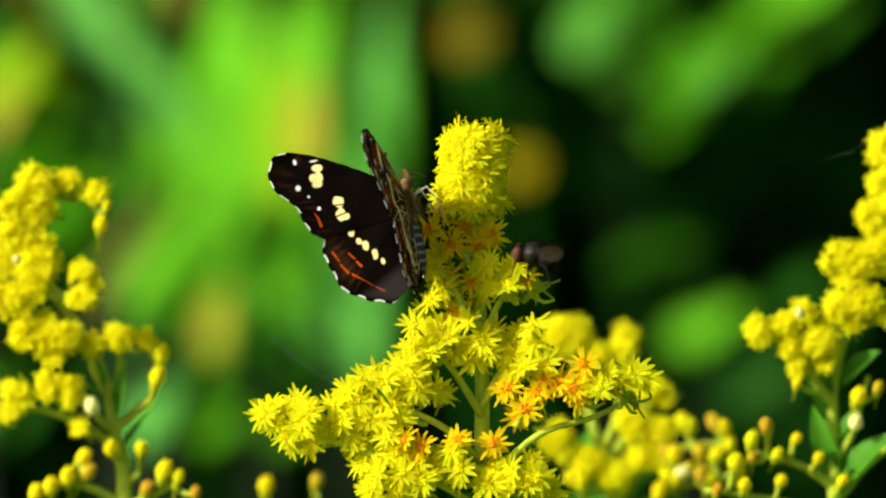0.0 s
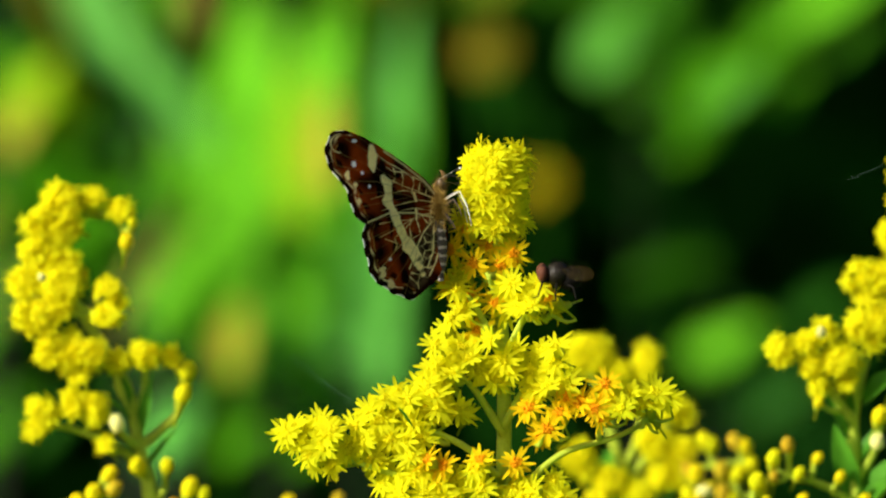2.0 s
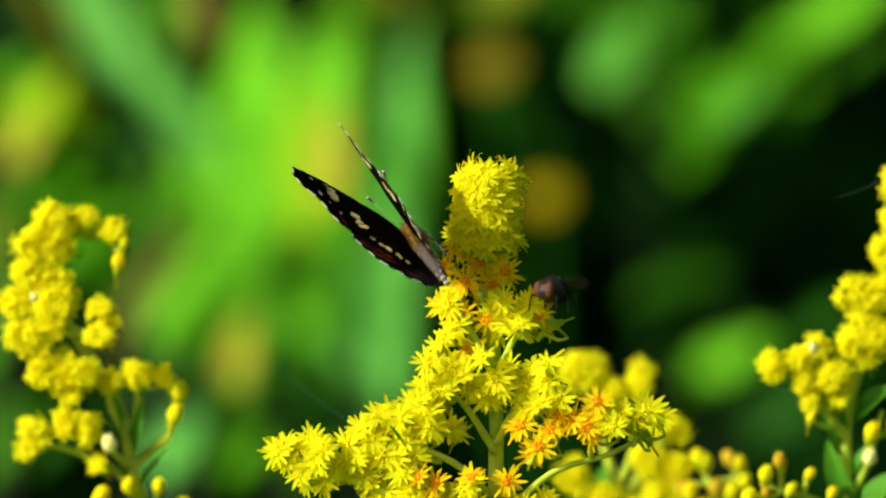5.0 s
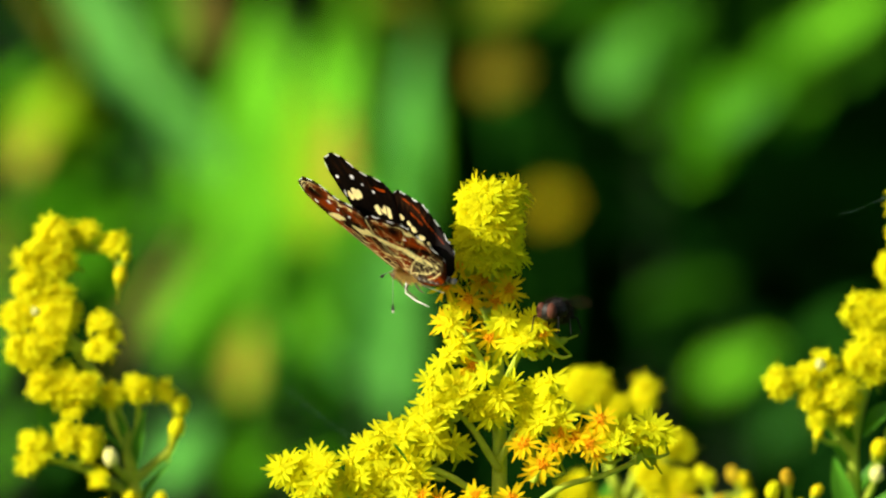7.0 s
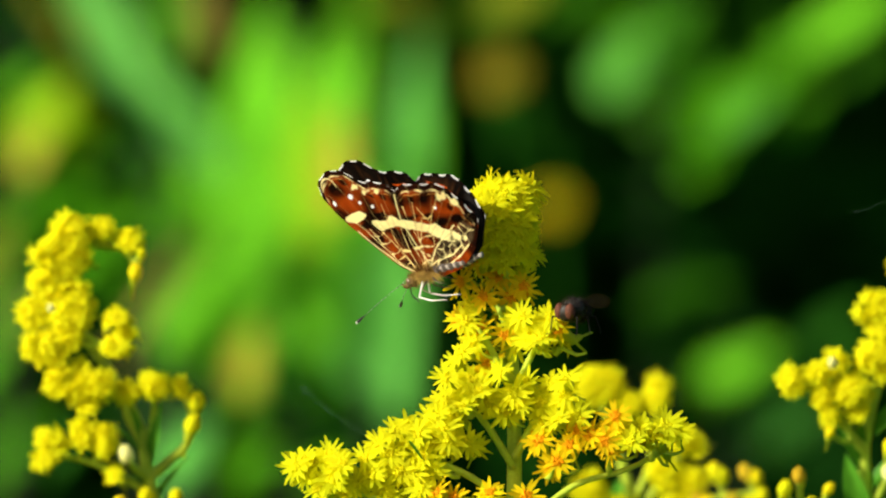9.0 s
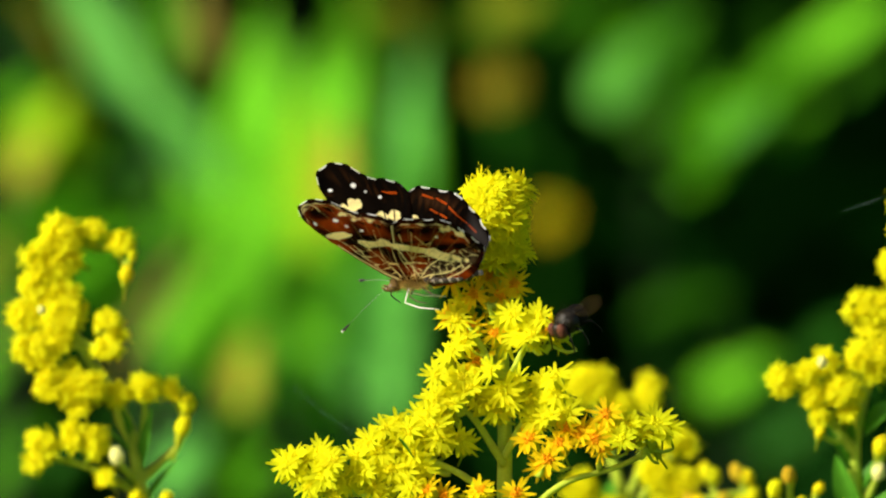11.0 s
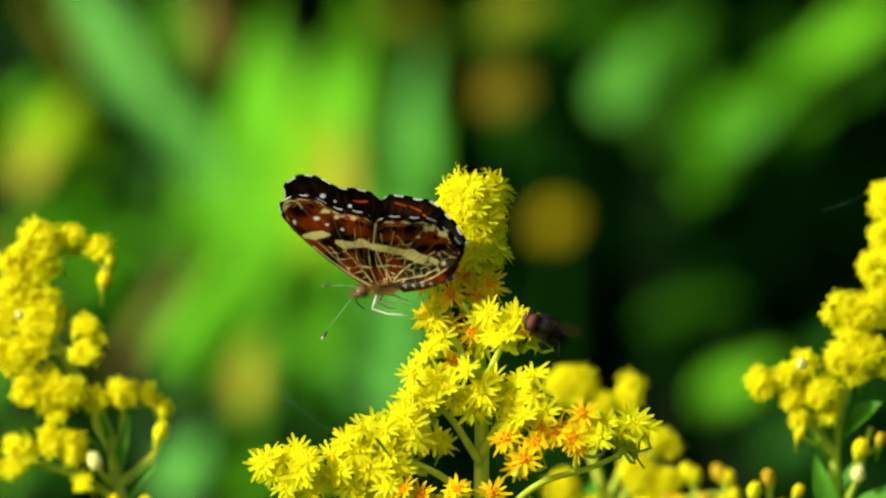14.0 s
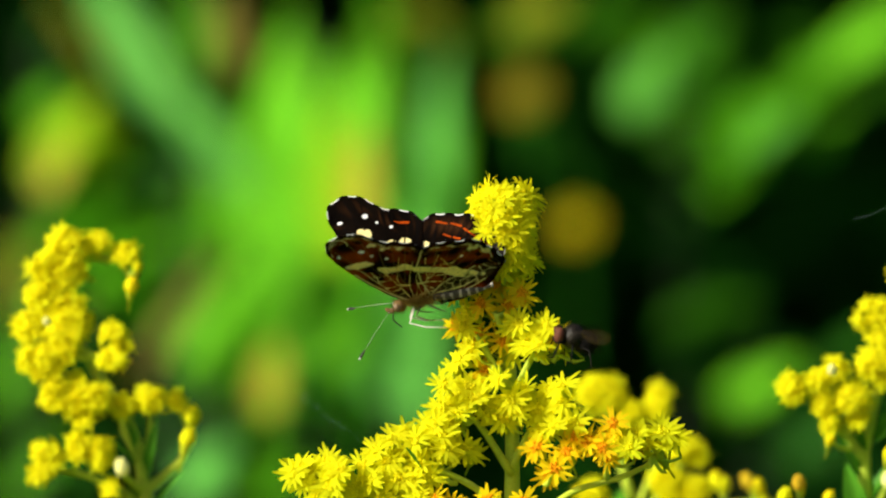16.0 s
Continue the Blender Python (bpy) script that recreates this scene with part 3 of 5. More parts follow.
# ------------------------------------------------------------------ butterfly
# Wing plane in millimetres: u forward along the body, v outward from the hinge.
FORE = ((2.4, -0.2), (4.3, 1.2), (6.2, 3.9), (8.0, 7.0), (9.7, 10.4), (10.6, 13.2), (10.45, 14.8), (9.4, 15.75), (8.0, 16.1), (6.6, 15.85), (5.3, 15.0), (4.2, 13.9), (2.9, 13.2),
        (1.2, 12.75), (-0.2, 11.9), (-1.0, 10.7), (-0.8, 9.0), (-0.4, 5.0), (0.2, -0.5))
HIND = ((0.6, -0.5), (0.9, 3.0), (0.8, 6.5), (0.2, 9.2), (-0.9, 10.7), (-2.0, 11.1), (-3.2, 11.15), (-5.2, 10.5), (-7.7, 9.6), (-8.8, 8.1), (-9.8, 6.4), (-10.3, 4.8),
        (-10.7, 3.3), (-9.8, 2.2), (-8.9, 0.8), (-7.4, -0.4), (-4.8, -1.5), (-1.4, -1.7))
CREAM, WHITE, DARK = np.array((0.95, 0.80, 0.34)), np.array((0.90, 0.89, 0.86)), np.array((0.0035, 0.002, 0.0012))
RUST, BROWN, RED = np.array((0.22, 0.030, 0.002)), np.array((0.0035, 0.0014, 0.0008)), np.array((0.42, 0.06, 0.004))
VEIN = np.array((0.92, 0.62, 0.20))


def near_line(p, line):
    """Distance of the points p from a broken line."""
    best = np.full(len(p), 1e9)
    for a, b in zip(np.array(line[:-1], float), np.array(line[1:], float)):
        d = b - a
        s = np.clip(((p - a) @ d) / (d @ d), 0, 1)
        best = np.minimum(best, np.linalg.norm(p - a - s[:, None] * d, axis=1))
    return best


def soft(d, w, blur=0.07):
    return np.clip((w - d) / blur + 0.5, 0, 1)[:, None]


def lay(c, colour, mask):
    return c * (1 - mask) + np.asarray(colour) * mask


def dot(p, u, v, ru, rv):
    return (np.sqrt(((p[:, 0] - u) / ru) ** 2 + ((p[:, 1] - v) / rv) ** 2) - 1) * min(ru, rv)


def grain(p, k, seed):
    """Smooth random values over the wing, about -1 to 1."""
    r = np.random.RandomState(seed)
    out = np.zeros(len(p))
    for _ in range(7):
        a, f, w = r.uniform(0, 6.28), k * r.uniform(0.6, 1.5), r.uniform(0, 6.28)
        out += np.sin(f * (p[:, 0] * math.cos(a) + p[:, 1] * math.sin(a)) + w)
    return out / 3.2


FORE_VEINS = [((2.2, 0.0), (5.0, 2.9), (7.6, 6.9), (9.7, 11.2)), ((1.9, 0.3), (4.3, 3.4), (7.0, 8.0), (9.6, 13.2)), ((4.0, 4.6), (6.0, 9.0), (8.2, 15.4)), ((3.4, 4.6), (5.2, 9.0), (6.2, 14.3)),
              ((3.2, 4.4), (4.2, 8.8), (4.3, 13.4)), ((1.5, 0.5), (2.6, 4.6), (2.9, 8.6), (2.5, 12.8)), ((2.2, 4.0), (1.6, 8.0), (0.9, 11.9)), ((1.2, 0.4), (0.6, 5.0), (-0.5, 10.6))]
HIND_VEINS = [((0.0, 0.6), (0.2, 4.0), (-0.3, 8.0), (-1.2, 10.7)), ((-0.1, 0.7), (-0.8, 4.0), (-2.0, 7.5), (-3.3, 11.0)), ((-0.8, 3.6), (-2.8, 6.0), (-5.1, 10.5)),
              ((-1.5, 3.2), (-3.9, 5.6), (-6.8, 9.6)), ((-1.5, 3.2), (-4.4, 4.8), (-8.2, 8.5)), ((-0.3, 0.6), (-2.4, 2.2), (-5.8, 4.2), (-9.2, 6.8)),
              ((-3.0, 2.5), (-7.0, 3.4), (-9.9, 4.6)), ((-0.3, 0.4), (-3.4, 0.8), (-6.6, 1.9), (-8.8, 3.0))]
# the pale band across both wings: place and half its width
BAND = ((4.7, 7.7, 0.45), (3.9, 7.1, 0.75), (2.8, 7.1, 0.52), (1.8, 7.15, 0.7), (0.8, 6.5, 0.6), (-1.0, 5.75, 0.6), (-2.8, 4.9, 0.62), (-3.7, 4.2, 0.95), (-4.8, 3.3, 0.85), (-6.0, 2.5, 0.7), (-7.3, 1.9, 0.4))


def near_band(p, line):
    """Distance of the points p from the edge of a band that changes its width; negative inside."""
    best = np.full(len(p), 1e9)
    for a, b in zip(np.array(line[:-1], float), np.array(line[1:], float)):
        d = b[:2] - a[:2]
        f = np.clip(((p - a[:2]) @ d) / (d @ d), 0, 1)
        best = np.minimum(best, np.linalg.norm(p - a[:2] - f[:, None] * d, axis=1) - (a[2] + f * (b[2] - a[2])))
    return best


def margin_marks(c, p, ed, arc, phase, fade, under=False):
    """The pale fringe, broken where the veins end."""
    dash = np.sin(arc * 2 * math.pi / 2.35 + phase) + 0.3 * np.sin(arc * 1.1)
    c = lay(c, DARK, soft(ed, 0.2 if under else 0.42, 0.15))
    return lay(c, WHITE, soft(ed, 0.12 if under else 0.19, 0.08) * np.clip((dash + 0.2) * 3, 0, 0.92)[:, None] * fade)


def upper_side(p, ed, arc, fore, fade):
    n1 = grain(p, 1.3, 3)
    c = np.tile(DARK, (len(p), 1)) * (1 + 0.35 * n1)[:, None]
    ray = np.sin(np.arctan2(p[:, 0] - 1.0, p[:, 1] + 1.0) * 60 + 2 * n1)
    c = lay(c, (0.040, 0.016, 0.006), np.clip(0.3 + 0.35 * ray + 0.6 * grain(p, 0.7, 8), 0, 0.9)[:, None] * soft(np.abs(ed - 1.9), 1.0, 1.4))
    for line in (FORE_VEINS if fore else HIND_VEINS):
        c = lay(c, (0.004, 0.003, 0.003), soft(near_line(p, line), 0.07) * 0.8)
    if fore:
        for u, v, ru, rv in ((7.9, 9.9, 0.5, 0.7), (6.8, 10.1, 0.65, 0.9), (5.9, 10.25, 0.45, 0.65), (3.3, 8.0, 0.75, 0.68), (1.6, 8.0, 0.8, 0.7), (1.3, 7.5, 0.5, 0.55)):
            c = lay(c, CREAM * 1.05, soft(dot(p, u, v, ru, rv) + 0.08 * grain(p, 5, 2), 0))
        for line in FORE_VEINS[3:7]:
            c = lay(c, DARK, soft(near_line(p, line), 0.09))
        for u, v, ru, rv in ((9.2, 12.5, 0.36, 0.2), (5.9, 12.7, 0.36, 0.33), (4.6, 11.6, 0.18, 0.14), (2.9, 10.6, 0.24, 0.22), (8.9, 10.1, 0.12, 0.5)):
            c = lay(c, WHITE, soft(dot(p, u, v, ru, rv), 0))
        c = lay(c, RED, soft(near_line(p, ((2.4, 11.3), (1.8, 11.0), (0.7, 10.8))), 0.15 + 0.08 * n1))
    else:
        for u, v, ru, rv in ((-0.9, 7.2, 0.52, 0.40), (-2.1, 6.45, 0.42, 0.36), (-2.9, 5.7, 0.62, 0.42), (-4.1, 4.7, 0.7, 0.36), (-5.2, 3.9, 0.5, 0.26)):
            c = lay(c, CREAM, soft(dot(p, u, v, ru, rv) + 0.06 * grain(p, 5, 4), 0))
        for line in (((-2.9, 10.0), (-4.1, 9.4)), ((-4.6, 9.3), (-5.8, 8.5)), ((-6.1, 8.0), (-7.1, 6.7), (-8.0, 5.7)), ((-8.2, 5.4), (-8.9, 4.4)), ((-3.4, 8.0), (-4.2, 7.4)), ((-4.6, 7.2), (-5.3, 6.7))):
            c = lay(c, RED, soft(near_line(p, line), 0.11 + 0.06 * n1))
        c = lay(c, (0.06, 0.052, 0.05), soft(np.abs(p[:, 0] + 9.0) + p[:, 1] * 0.5 - 2.6, 0.8, 1.6) * 0.45)
    return margin_marks(c, p, ed, arc, 0.6, fade)


# pale lines of the underside, from the hinge outwards, and the bars between them
FORE_LINES = (((2.4, 0.0), (4.2, 1.8), (5.7, 5.0), (6.7, 7.2), (7.7, 8.7)), ((2.2, 0.5), (3.1, 2.7), (3.5, 4.2), (4.3, 6.3), (4.5, 8.2)), ((2.3, 0.6), (2.9, 2.7), (3.1, 4.8), (2.6, 7.3), (2.0, 9.8)),
              ((1.2, -0.6), (1.7, 0.4), (1.9, 2.5), (1.4, 5.2), (0.6, 8.0), (-0.6, 10.2)), ((4.5, 3.0), (5.4, 4.6), (5.5, 6.2), (6.0, 7.2)))
FORE_BARS = (((5.5, 4.9), (4.6, 4.7), (3.6, 4.9)), ((4.9, 3.2), (3.8, 3.1), (2.8, 3.5)), ((4.1, 2.2), (2.9, 2.4)), ((5.9, 6.2), (5.0, 5.9), (4.2, 6.2)), ((3.4, 1.2), (2.6, 1.4)), ((2.8, 3.1), (1.8, 2.8)))
HIND_LINES = (((0.4, -0.4), (0.1, 1.5), (-0.5, 3.5), (-1.6, 5.8), (-2.8, 8.6)), ((0.6, 5.2), (0.9, 3.0), (0.6, 0.9)), ((-1.1, 8.6), (-0.7, 6.2), (-0.6, 3.7)), ((-2.9, 6.4), (-1.9, 4.9), (-0.6, 3.4)),
              ((-6.4, 7.9), (-4.6, 6.3), (-3.7, 5.2), (-2.4, 2.3)), ((-3.0, 7.8), (-3.6, 5.6)))
HIND_STRONG = (((0.2, -0.6), (-1.0, 0.8), (-2.4, 2.0), (-4.6, 3.1), (-6.8, 3.9)), ((-0.4, -0.5), (-3.2, -0.6), (-5.8, 0.1), (-7.6, 1.0)), ((0.0, 0.0), (-1.6, 0.4), (-4.7, 0.5), (-6.4, 1.2)))
HIND_BARS = (((1.1, 3.0), (0.2, 2.8), (-0.5, 2.8)), ((-0.5, 3.7), (-1.6, 3.9), (-2.8, 3.7)), ((-0.5, 2.8), (-1.4, 2.5), (-2.2, 2.3)), ((0.7, 0.7), (-0.3, 0.9), (-1.2, 0.7)), ((-0.2, 1.9), (-0.9, 1.3), (-1.1, 0.9)), ((-2.8, 6.3), (-3.8, 5.9), (-4.6, 6.2)))
REAR_CELLS = ((-2.0, 0.9), (-2.9, 1.3), (-3.9, 1.3), (-3.2, 2.0), (-4.6, 2.2), (-4.9, 1.2), (-5.8, 2.6), (-5.9, 1.7), (-6.9, 2.7), (-7.2, 1.8), (-7.9, 2.9), (-2.6, 0.2), (-4.0, 0.1), (-5.4, 0.5), (-8.6, 3.4), (-8.2, 2.0))


def cells(p, middles):
    """Distance to the border between the two nearest cells, and the nearest cell's number."""
    d = np.linalg.norm(p[:, None, :] - np.array(middles)[None], axis=2)
    s = np.sort(d, axis=1)
    return (s[:, 1] - s[:, 0]) * 0.5, np.argmin(d, axis=1)


def lower_side(p, ed, arc, fore, fade):
    n1, n2, n3 = grain(p, 1.1, 5), grain(p, 3.0, 6), grain(p, 5.5, 9)
    c = np.tile(RUST, (len(p), 1)) * (1 + 0.22 * n1 + 0.12 * n2)[:, None]
    edge = near_band(p, BAND) + 0.16 * grain(p, 2.1, 17) + 0.06 * n3
    warm = np.clip(0.6 + 0.8 * grain(p, 0.8, 61), 0, 1)[:, None]
    pale = CREAM * (1 - warm) + VEIN * warm
    # brown shade outside and inside of the band, broken rows of dark spots, dark rim
    c = lay(c, BROWN, np.clip(0.30 + 0.8 * grain(p, 1.6, 21), 0, 0.92)[:, None])
    c = lay(c, BROWN, soft(np.abs(edge - 0.4) + 0.25 * n1, 0.38, 0.25) * np.clip(0.5 + 0.9 * grain(p, 1.2, 44), 0.15, 0.95)[:, None])
    bead = np.clip(0.5 + 0.9 * np.sin(arc * 2 * math.pi / 2.35 + 0.9), 0, 1)[:, None]
    c = lay(c, BROWN, soft(np.abs(ed - 2.0) + 0.18 * n1, 0.36, 0.2) * bead * 0.9)
    c = lay(c, BROWN, soft(np.abs(ed - 0.5), 0.32, 0.15) * 0.95)
    c = lay(c, CREAM * 0.9, soft(np.abs(ed - 0.98 - 0.10 * n1) + 0.05 * n2, 0.13, 0.08) * np.clip(0.55 + 0.6 * np.sin(arc * 2 * math.pi / 2.35 + 2.6) + 0.4 * n2, 0.05, 0.95)[:, None] * fade)
    c = lay(c, VEIN * (0.75, 0.6, 0.4), soft(np.abs(ed - 1.5 - 0.10 * n1) + 0.08 * n2, 0.10, 0.08) * np.clip(0.3 + 0.7 * n2, 0.0, 0.8)[:, None] * fade)
    if fore:
        for u, v, ru, rv in ((2.4, 5.5, 0.75, 0.75), (5.9, 7.8, 1.3, 0.5), (5.0, 5.6, 0.3, 0.5), (1.2, 5.0, 0.35, 0.8), (3.0, 8.6, 1.0, 0.35)):
            c = lay(c, BROWN, soft(dot(p, u, v, ru, rv) + 0.12 * n2, 0, 0.2) * 0.95)
        patch = near_band(p, ((8.6, 9.4, 0.35), (7.4, 9.2, 0.68), (6.4, 9.35, 0.6), (5.5, 9.2, 0.25))) + 0.07 * n2
        c = lay(c, CREAM, soft(patch, 0.0, 0.1))
        for u, v, ru, rv in ((6.4, 12.0, 0.40, 0.33), (5.3, 10.9, 0.24, 0.22), (3.6, 9.9, 0.24, 0.22), (9.3, 11.9, 0.22, 0.36)):
            c = lay(c, WHITE, soft(dot(p, u, v, ru, rv), 0))
        for u, v, ru, rv in ((5.0, 13.0, 0.6, 0.34), (3.3, 12.0, 0.55, 0.3), (1.6, 11.5, 0.5, 0.28)):
            c = lay(c, CREAM, soft(dot(p, u, v, ru, rv) + 0.14 * n3, 0, 0.12) * 0.85)
        c = lay(c, CREAM * 0.9, soft(np.abs(dot(p, 9.0, 14.0, 1.15, 1.3)) + 0.03 * n2, 0.08, 0.08) * soft(-p[:, 1], -13.9, 0.5) * 0.9)
        lines, bars, strong = FORE_LINES, FORE_BARS, ()
    else:
        for u, v, ru, rv in ((-3.9, 6.1, 1.0, 0.5), (-5.4, 4.9, 0.9, 0.55), (-1.6, 6.8, 1.3, 0.3), (-9.9, 4.3, 1.1, 1.0), (-9.0, 1.7, 1.3, 1.4), (-7.6, 4.6, 0.7, 0.6)):
            c = lay(c, BROWN, soft(dot(p, u, v, ru, rv) + 0.12 * n2, 0, 0.25) * 0.95)
        for u, v, ru, rv in ((-7.2, 8.0, 0.7, 0.5), (-8.6, 6.6, 0.6, 0.5)):
            c = lay(c, CREAM, soft(dot(p, u, v, ru, rv) + 0.3 * n3, 0, 0.15) * 0.8)
        c = lay(c, WHITE, soft(dot(p, -5.5, 6.9, 0.24, 0.24), 0))
        # the folded rear of the wing: dark, with a fine pale net
        rear = near_line(p, ((-1.2, 0.0), (-3.4, 0.9), (-5.6, 1.6), (-8.0, 2.6)))
        net, _ = cells(p, REAR_CELLS)
        c = lay(c, np.array((0.10, 0.065, 0.03)), soft(rear + 0.2 * n2, 1.25, 0.5) * 0.75)
        lines, bars, strong = HIND_LINES, HIND_BARS, HIND_STRONG
    c = lay(c, CREAM, soft(edge, 0.0, 0.1))
    if not fore:
        c = lay(c, BROWN, soft(rear + 0.25 * n2, 1.15, 0.5) * np.clip(0.35 + 0.8 * n3, 0, 0.8)[:, None])
        c = lay(c, CREAM, soft(net + 0.03 * n3, 0.05, 0.06) * soft(rear, 1.25, 0.3) * np.clip(0.6 + 0.6 * n2, 0.1, 0.95)[:, None])
    vd = np.min([near_line(p, line) for line in (FORE_VEINS if fore else HIND_VEINS)], axis=0)
    c = lay(c, BROWN, soft(vd, 0.04) * soft(edge, 0.1) * 0.5)
    c = lay(c, pale, soft(vd + 0.03 * n2, 0.04, 0.05) * 0.12)
    for line in lines:
        c = lay(c, pale, soft(near_line(p, line) + 0.02 * n3, 0.048, 0.055) * np.clip(0.9 + 0.35 * n2, 0.35, 1)[:, None])
    for line in bars:
        c = lay(c, pale, soft(near_line(p, line) + 0.05 * n3, 0.17 if line in (FORE_BARS[-1], HIND_BARS[0]) else 0.06, 0.06))
    for line in strong:
        c = lay(c, CREAM, soft(near_line(p, line) + 0.03 * n3, 0.085, 0.06))
    rim = near_line(p, ((2.6, 0.0), (4.3, 1.6), (6.2, 4.4), (8.0, 7.5)) if fore else ((-0.3, 0.4), (0.3, 3.0), (0.3, 7.0), (-0.9, 10.4)))
    c = lay(c, CREAM * 0.9, soft(rim, 0.10) * 0.9)
    return margin_marks(c, p, ed, arc, 0.6, fade, True)


def wing_mesh(name, outline, fore, side, n=460, rings=176):
    """One wing: two scaled faces a hair apart, closed at the rim, slightly cambered. side: 1 left, -1 right."""
    line = np.array([(q.x, q.y) for q in spline([(u, v, 0) for u, v in outline], n)])
    arc = np.concatenate(([0], np.cumsum(np.linalg.norm(np.diff(line, axis=0), axis=1))))
    line = line + 0.10 * np.sin(arc * 2 * math.pi / 2.35 + 0.6 + math.pi)[:, None] * np.where(np.linalg.norm(line, axis=1) > 8, 1, 0)[:, None] * line / np.linalg.norm(line, axis=1)[:, None]
    hub = np.array((1.4, 0.1)) if fore else np.array((-0.3, 0.2))
    rr = np.linspace(0.0, 1, rings) ** 0.8
    p = (hub + rr[:, None, None] * (line - hub)[None]).reshape(-1, 2)
    reach = np.linalg.norm(line - hub, axis=1)
    ed = ((1 - rr)[:, None] * reach[None]).reshape(-1)
    ed = np.where(np.tile(arc < (15.4 if fore else 10.9), rings), ed + 3.0, ed)
    ed = np.where(np.tile(arc > arc[-1] - (11.3 if fore else 10.8), rings), ed + 3.0, ed)
    arcs = np.tile(arc, rings)
    start, end = (15.4, arc[-1] - 11.3) if fore else (10.9, arc[-1] - 10.8)
    fade = (np.clip((arcs - start - (0.0 if fore else 0.9)) / 1.2, 0, 1) * np.clip((end - arcs - (0.9 if fore else 0.0)) / 1.2, 0, 1))[:, None]
    k = n + 1
    camber = 0.64 * np.exp(-((p[:, 0] + 0.7) / 6.0) ** 2 - ((p[:, 1] - 10.3) / 6.0) ** 2) + 0.15 * np.sin(np.clip(p[:, 1] / 16, 0, 1) * math.pi) + 0.06 * grain(p, 1.2, 12)
    lift = 0.0 if fore else 0.16
    verts, cols = [], []
    for s, thick in ((0, -0.03), (1, 0.03)):
        y = side * (camber + thick + lift + 0.12 + 0.62 * np.exp(-((p[:, 1] + 1.0) / 2.2) ** 2))
        verts.append(np.stack([p[:, 0], y, p[:, 1]], 1) / 1000)
        cols.append(upper_side(p, ed, arcs, fore, fade) if s == 0 else lower_side(p, ed, arcs, fore, fade))
    verts, cols = np.concatenate(verts), np.concatenate(cols)
    i, j = np.meshgrid(np.arange(rings - 1), np.arange(k - 1), indexing="ij")
    a = (i * k + j).reshape(-1)
    quad = np.stack([a, a + 1, a + k + 1, a + k], 1)
    off = rings * k
    rim0 = (rings - 1) * k + np.arange(k - 1)
    rim = np.stack([rim0, rim0 + 1, rim0 + 1 + off, rim0 + off], 1)
    faces = np.concatenate([quad if side > 0 else quad[:, ::-1], (quad + off)[:, ::-1] if side > 0 else quad + off, rim])
    me = bpy.data.meshes.new(name)
    me.from_pydata(verts.tolist(), [], faces.tolist())
    at_ = me.color_attributes.new("scales", "FLOAT_COLOR", "POINT")
    at_.data.foreach_set("color", np.concatenate([np.clip(cols, 0, 1), np.ones((len(cols), 1))], 1).astype(np.float32).ravel())
    me.materials.append(WING)
    me.polygons.foreach_set("use_smooth", [True] * len(me.polygons))
    return me


def mm(*p):
    return Vector(p) / 1000


def hairs(bm, centre, radii, count, length, rnd, back=0.6, mat=0):
    """Short slanting hairs on a rounded lump."""
    for _ in range(count):
        d = Vector((rnd.gauss(0, 1), rnd.gauss(0, 1), rnd.gauss(0, 1))).normalized()
        root = Vector(centre) + Vector((d.x * radii[0], d.y * radii[1], d.z * radii[2]))
        tip = root + (d + Vector((-back, 0, 0)) + Vector((rnd.gauss(0, .25), rnd.gauss(0, .25), rnd.gauss(0, .25)))) * length * rnd.uniform(0.6, 1.2)
        s = d.orthogonal().normalized() * length * 0.05
        f = bm.faces.new([bm.verts.new(q) for q in (root - s, root + s, tip)])
        f.material_index = mat


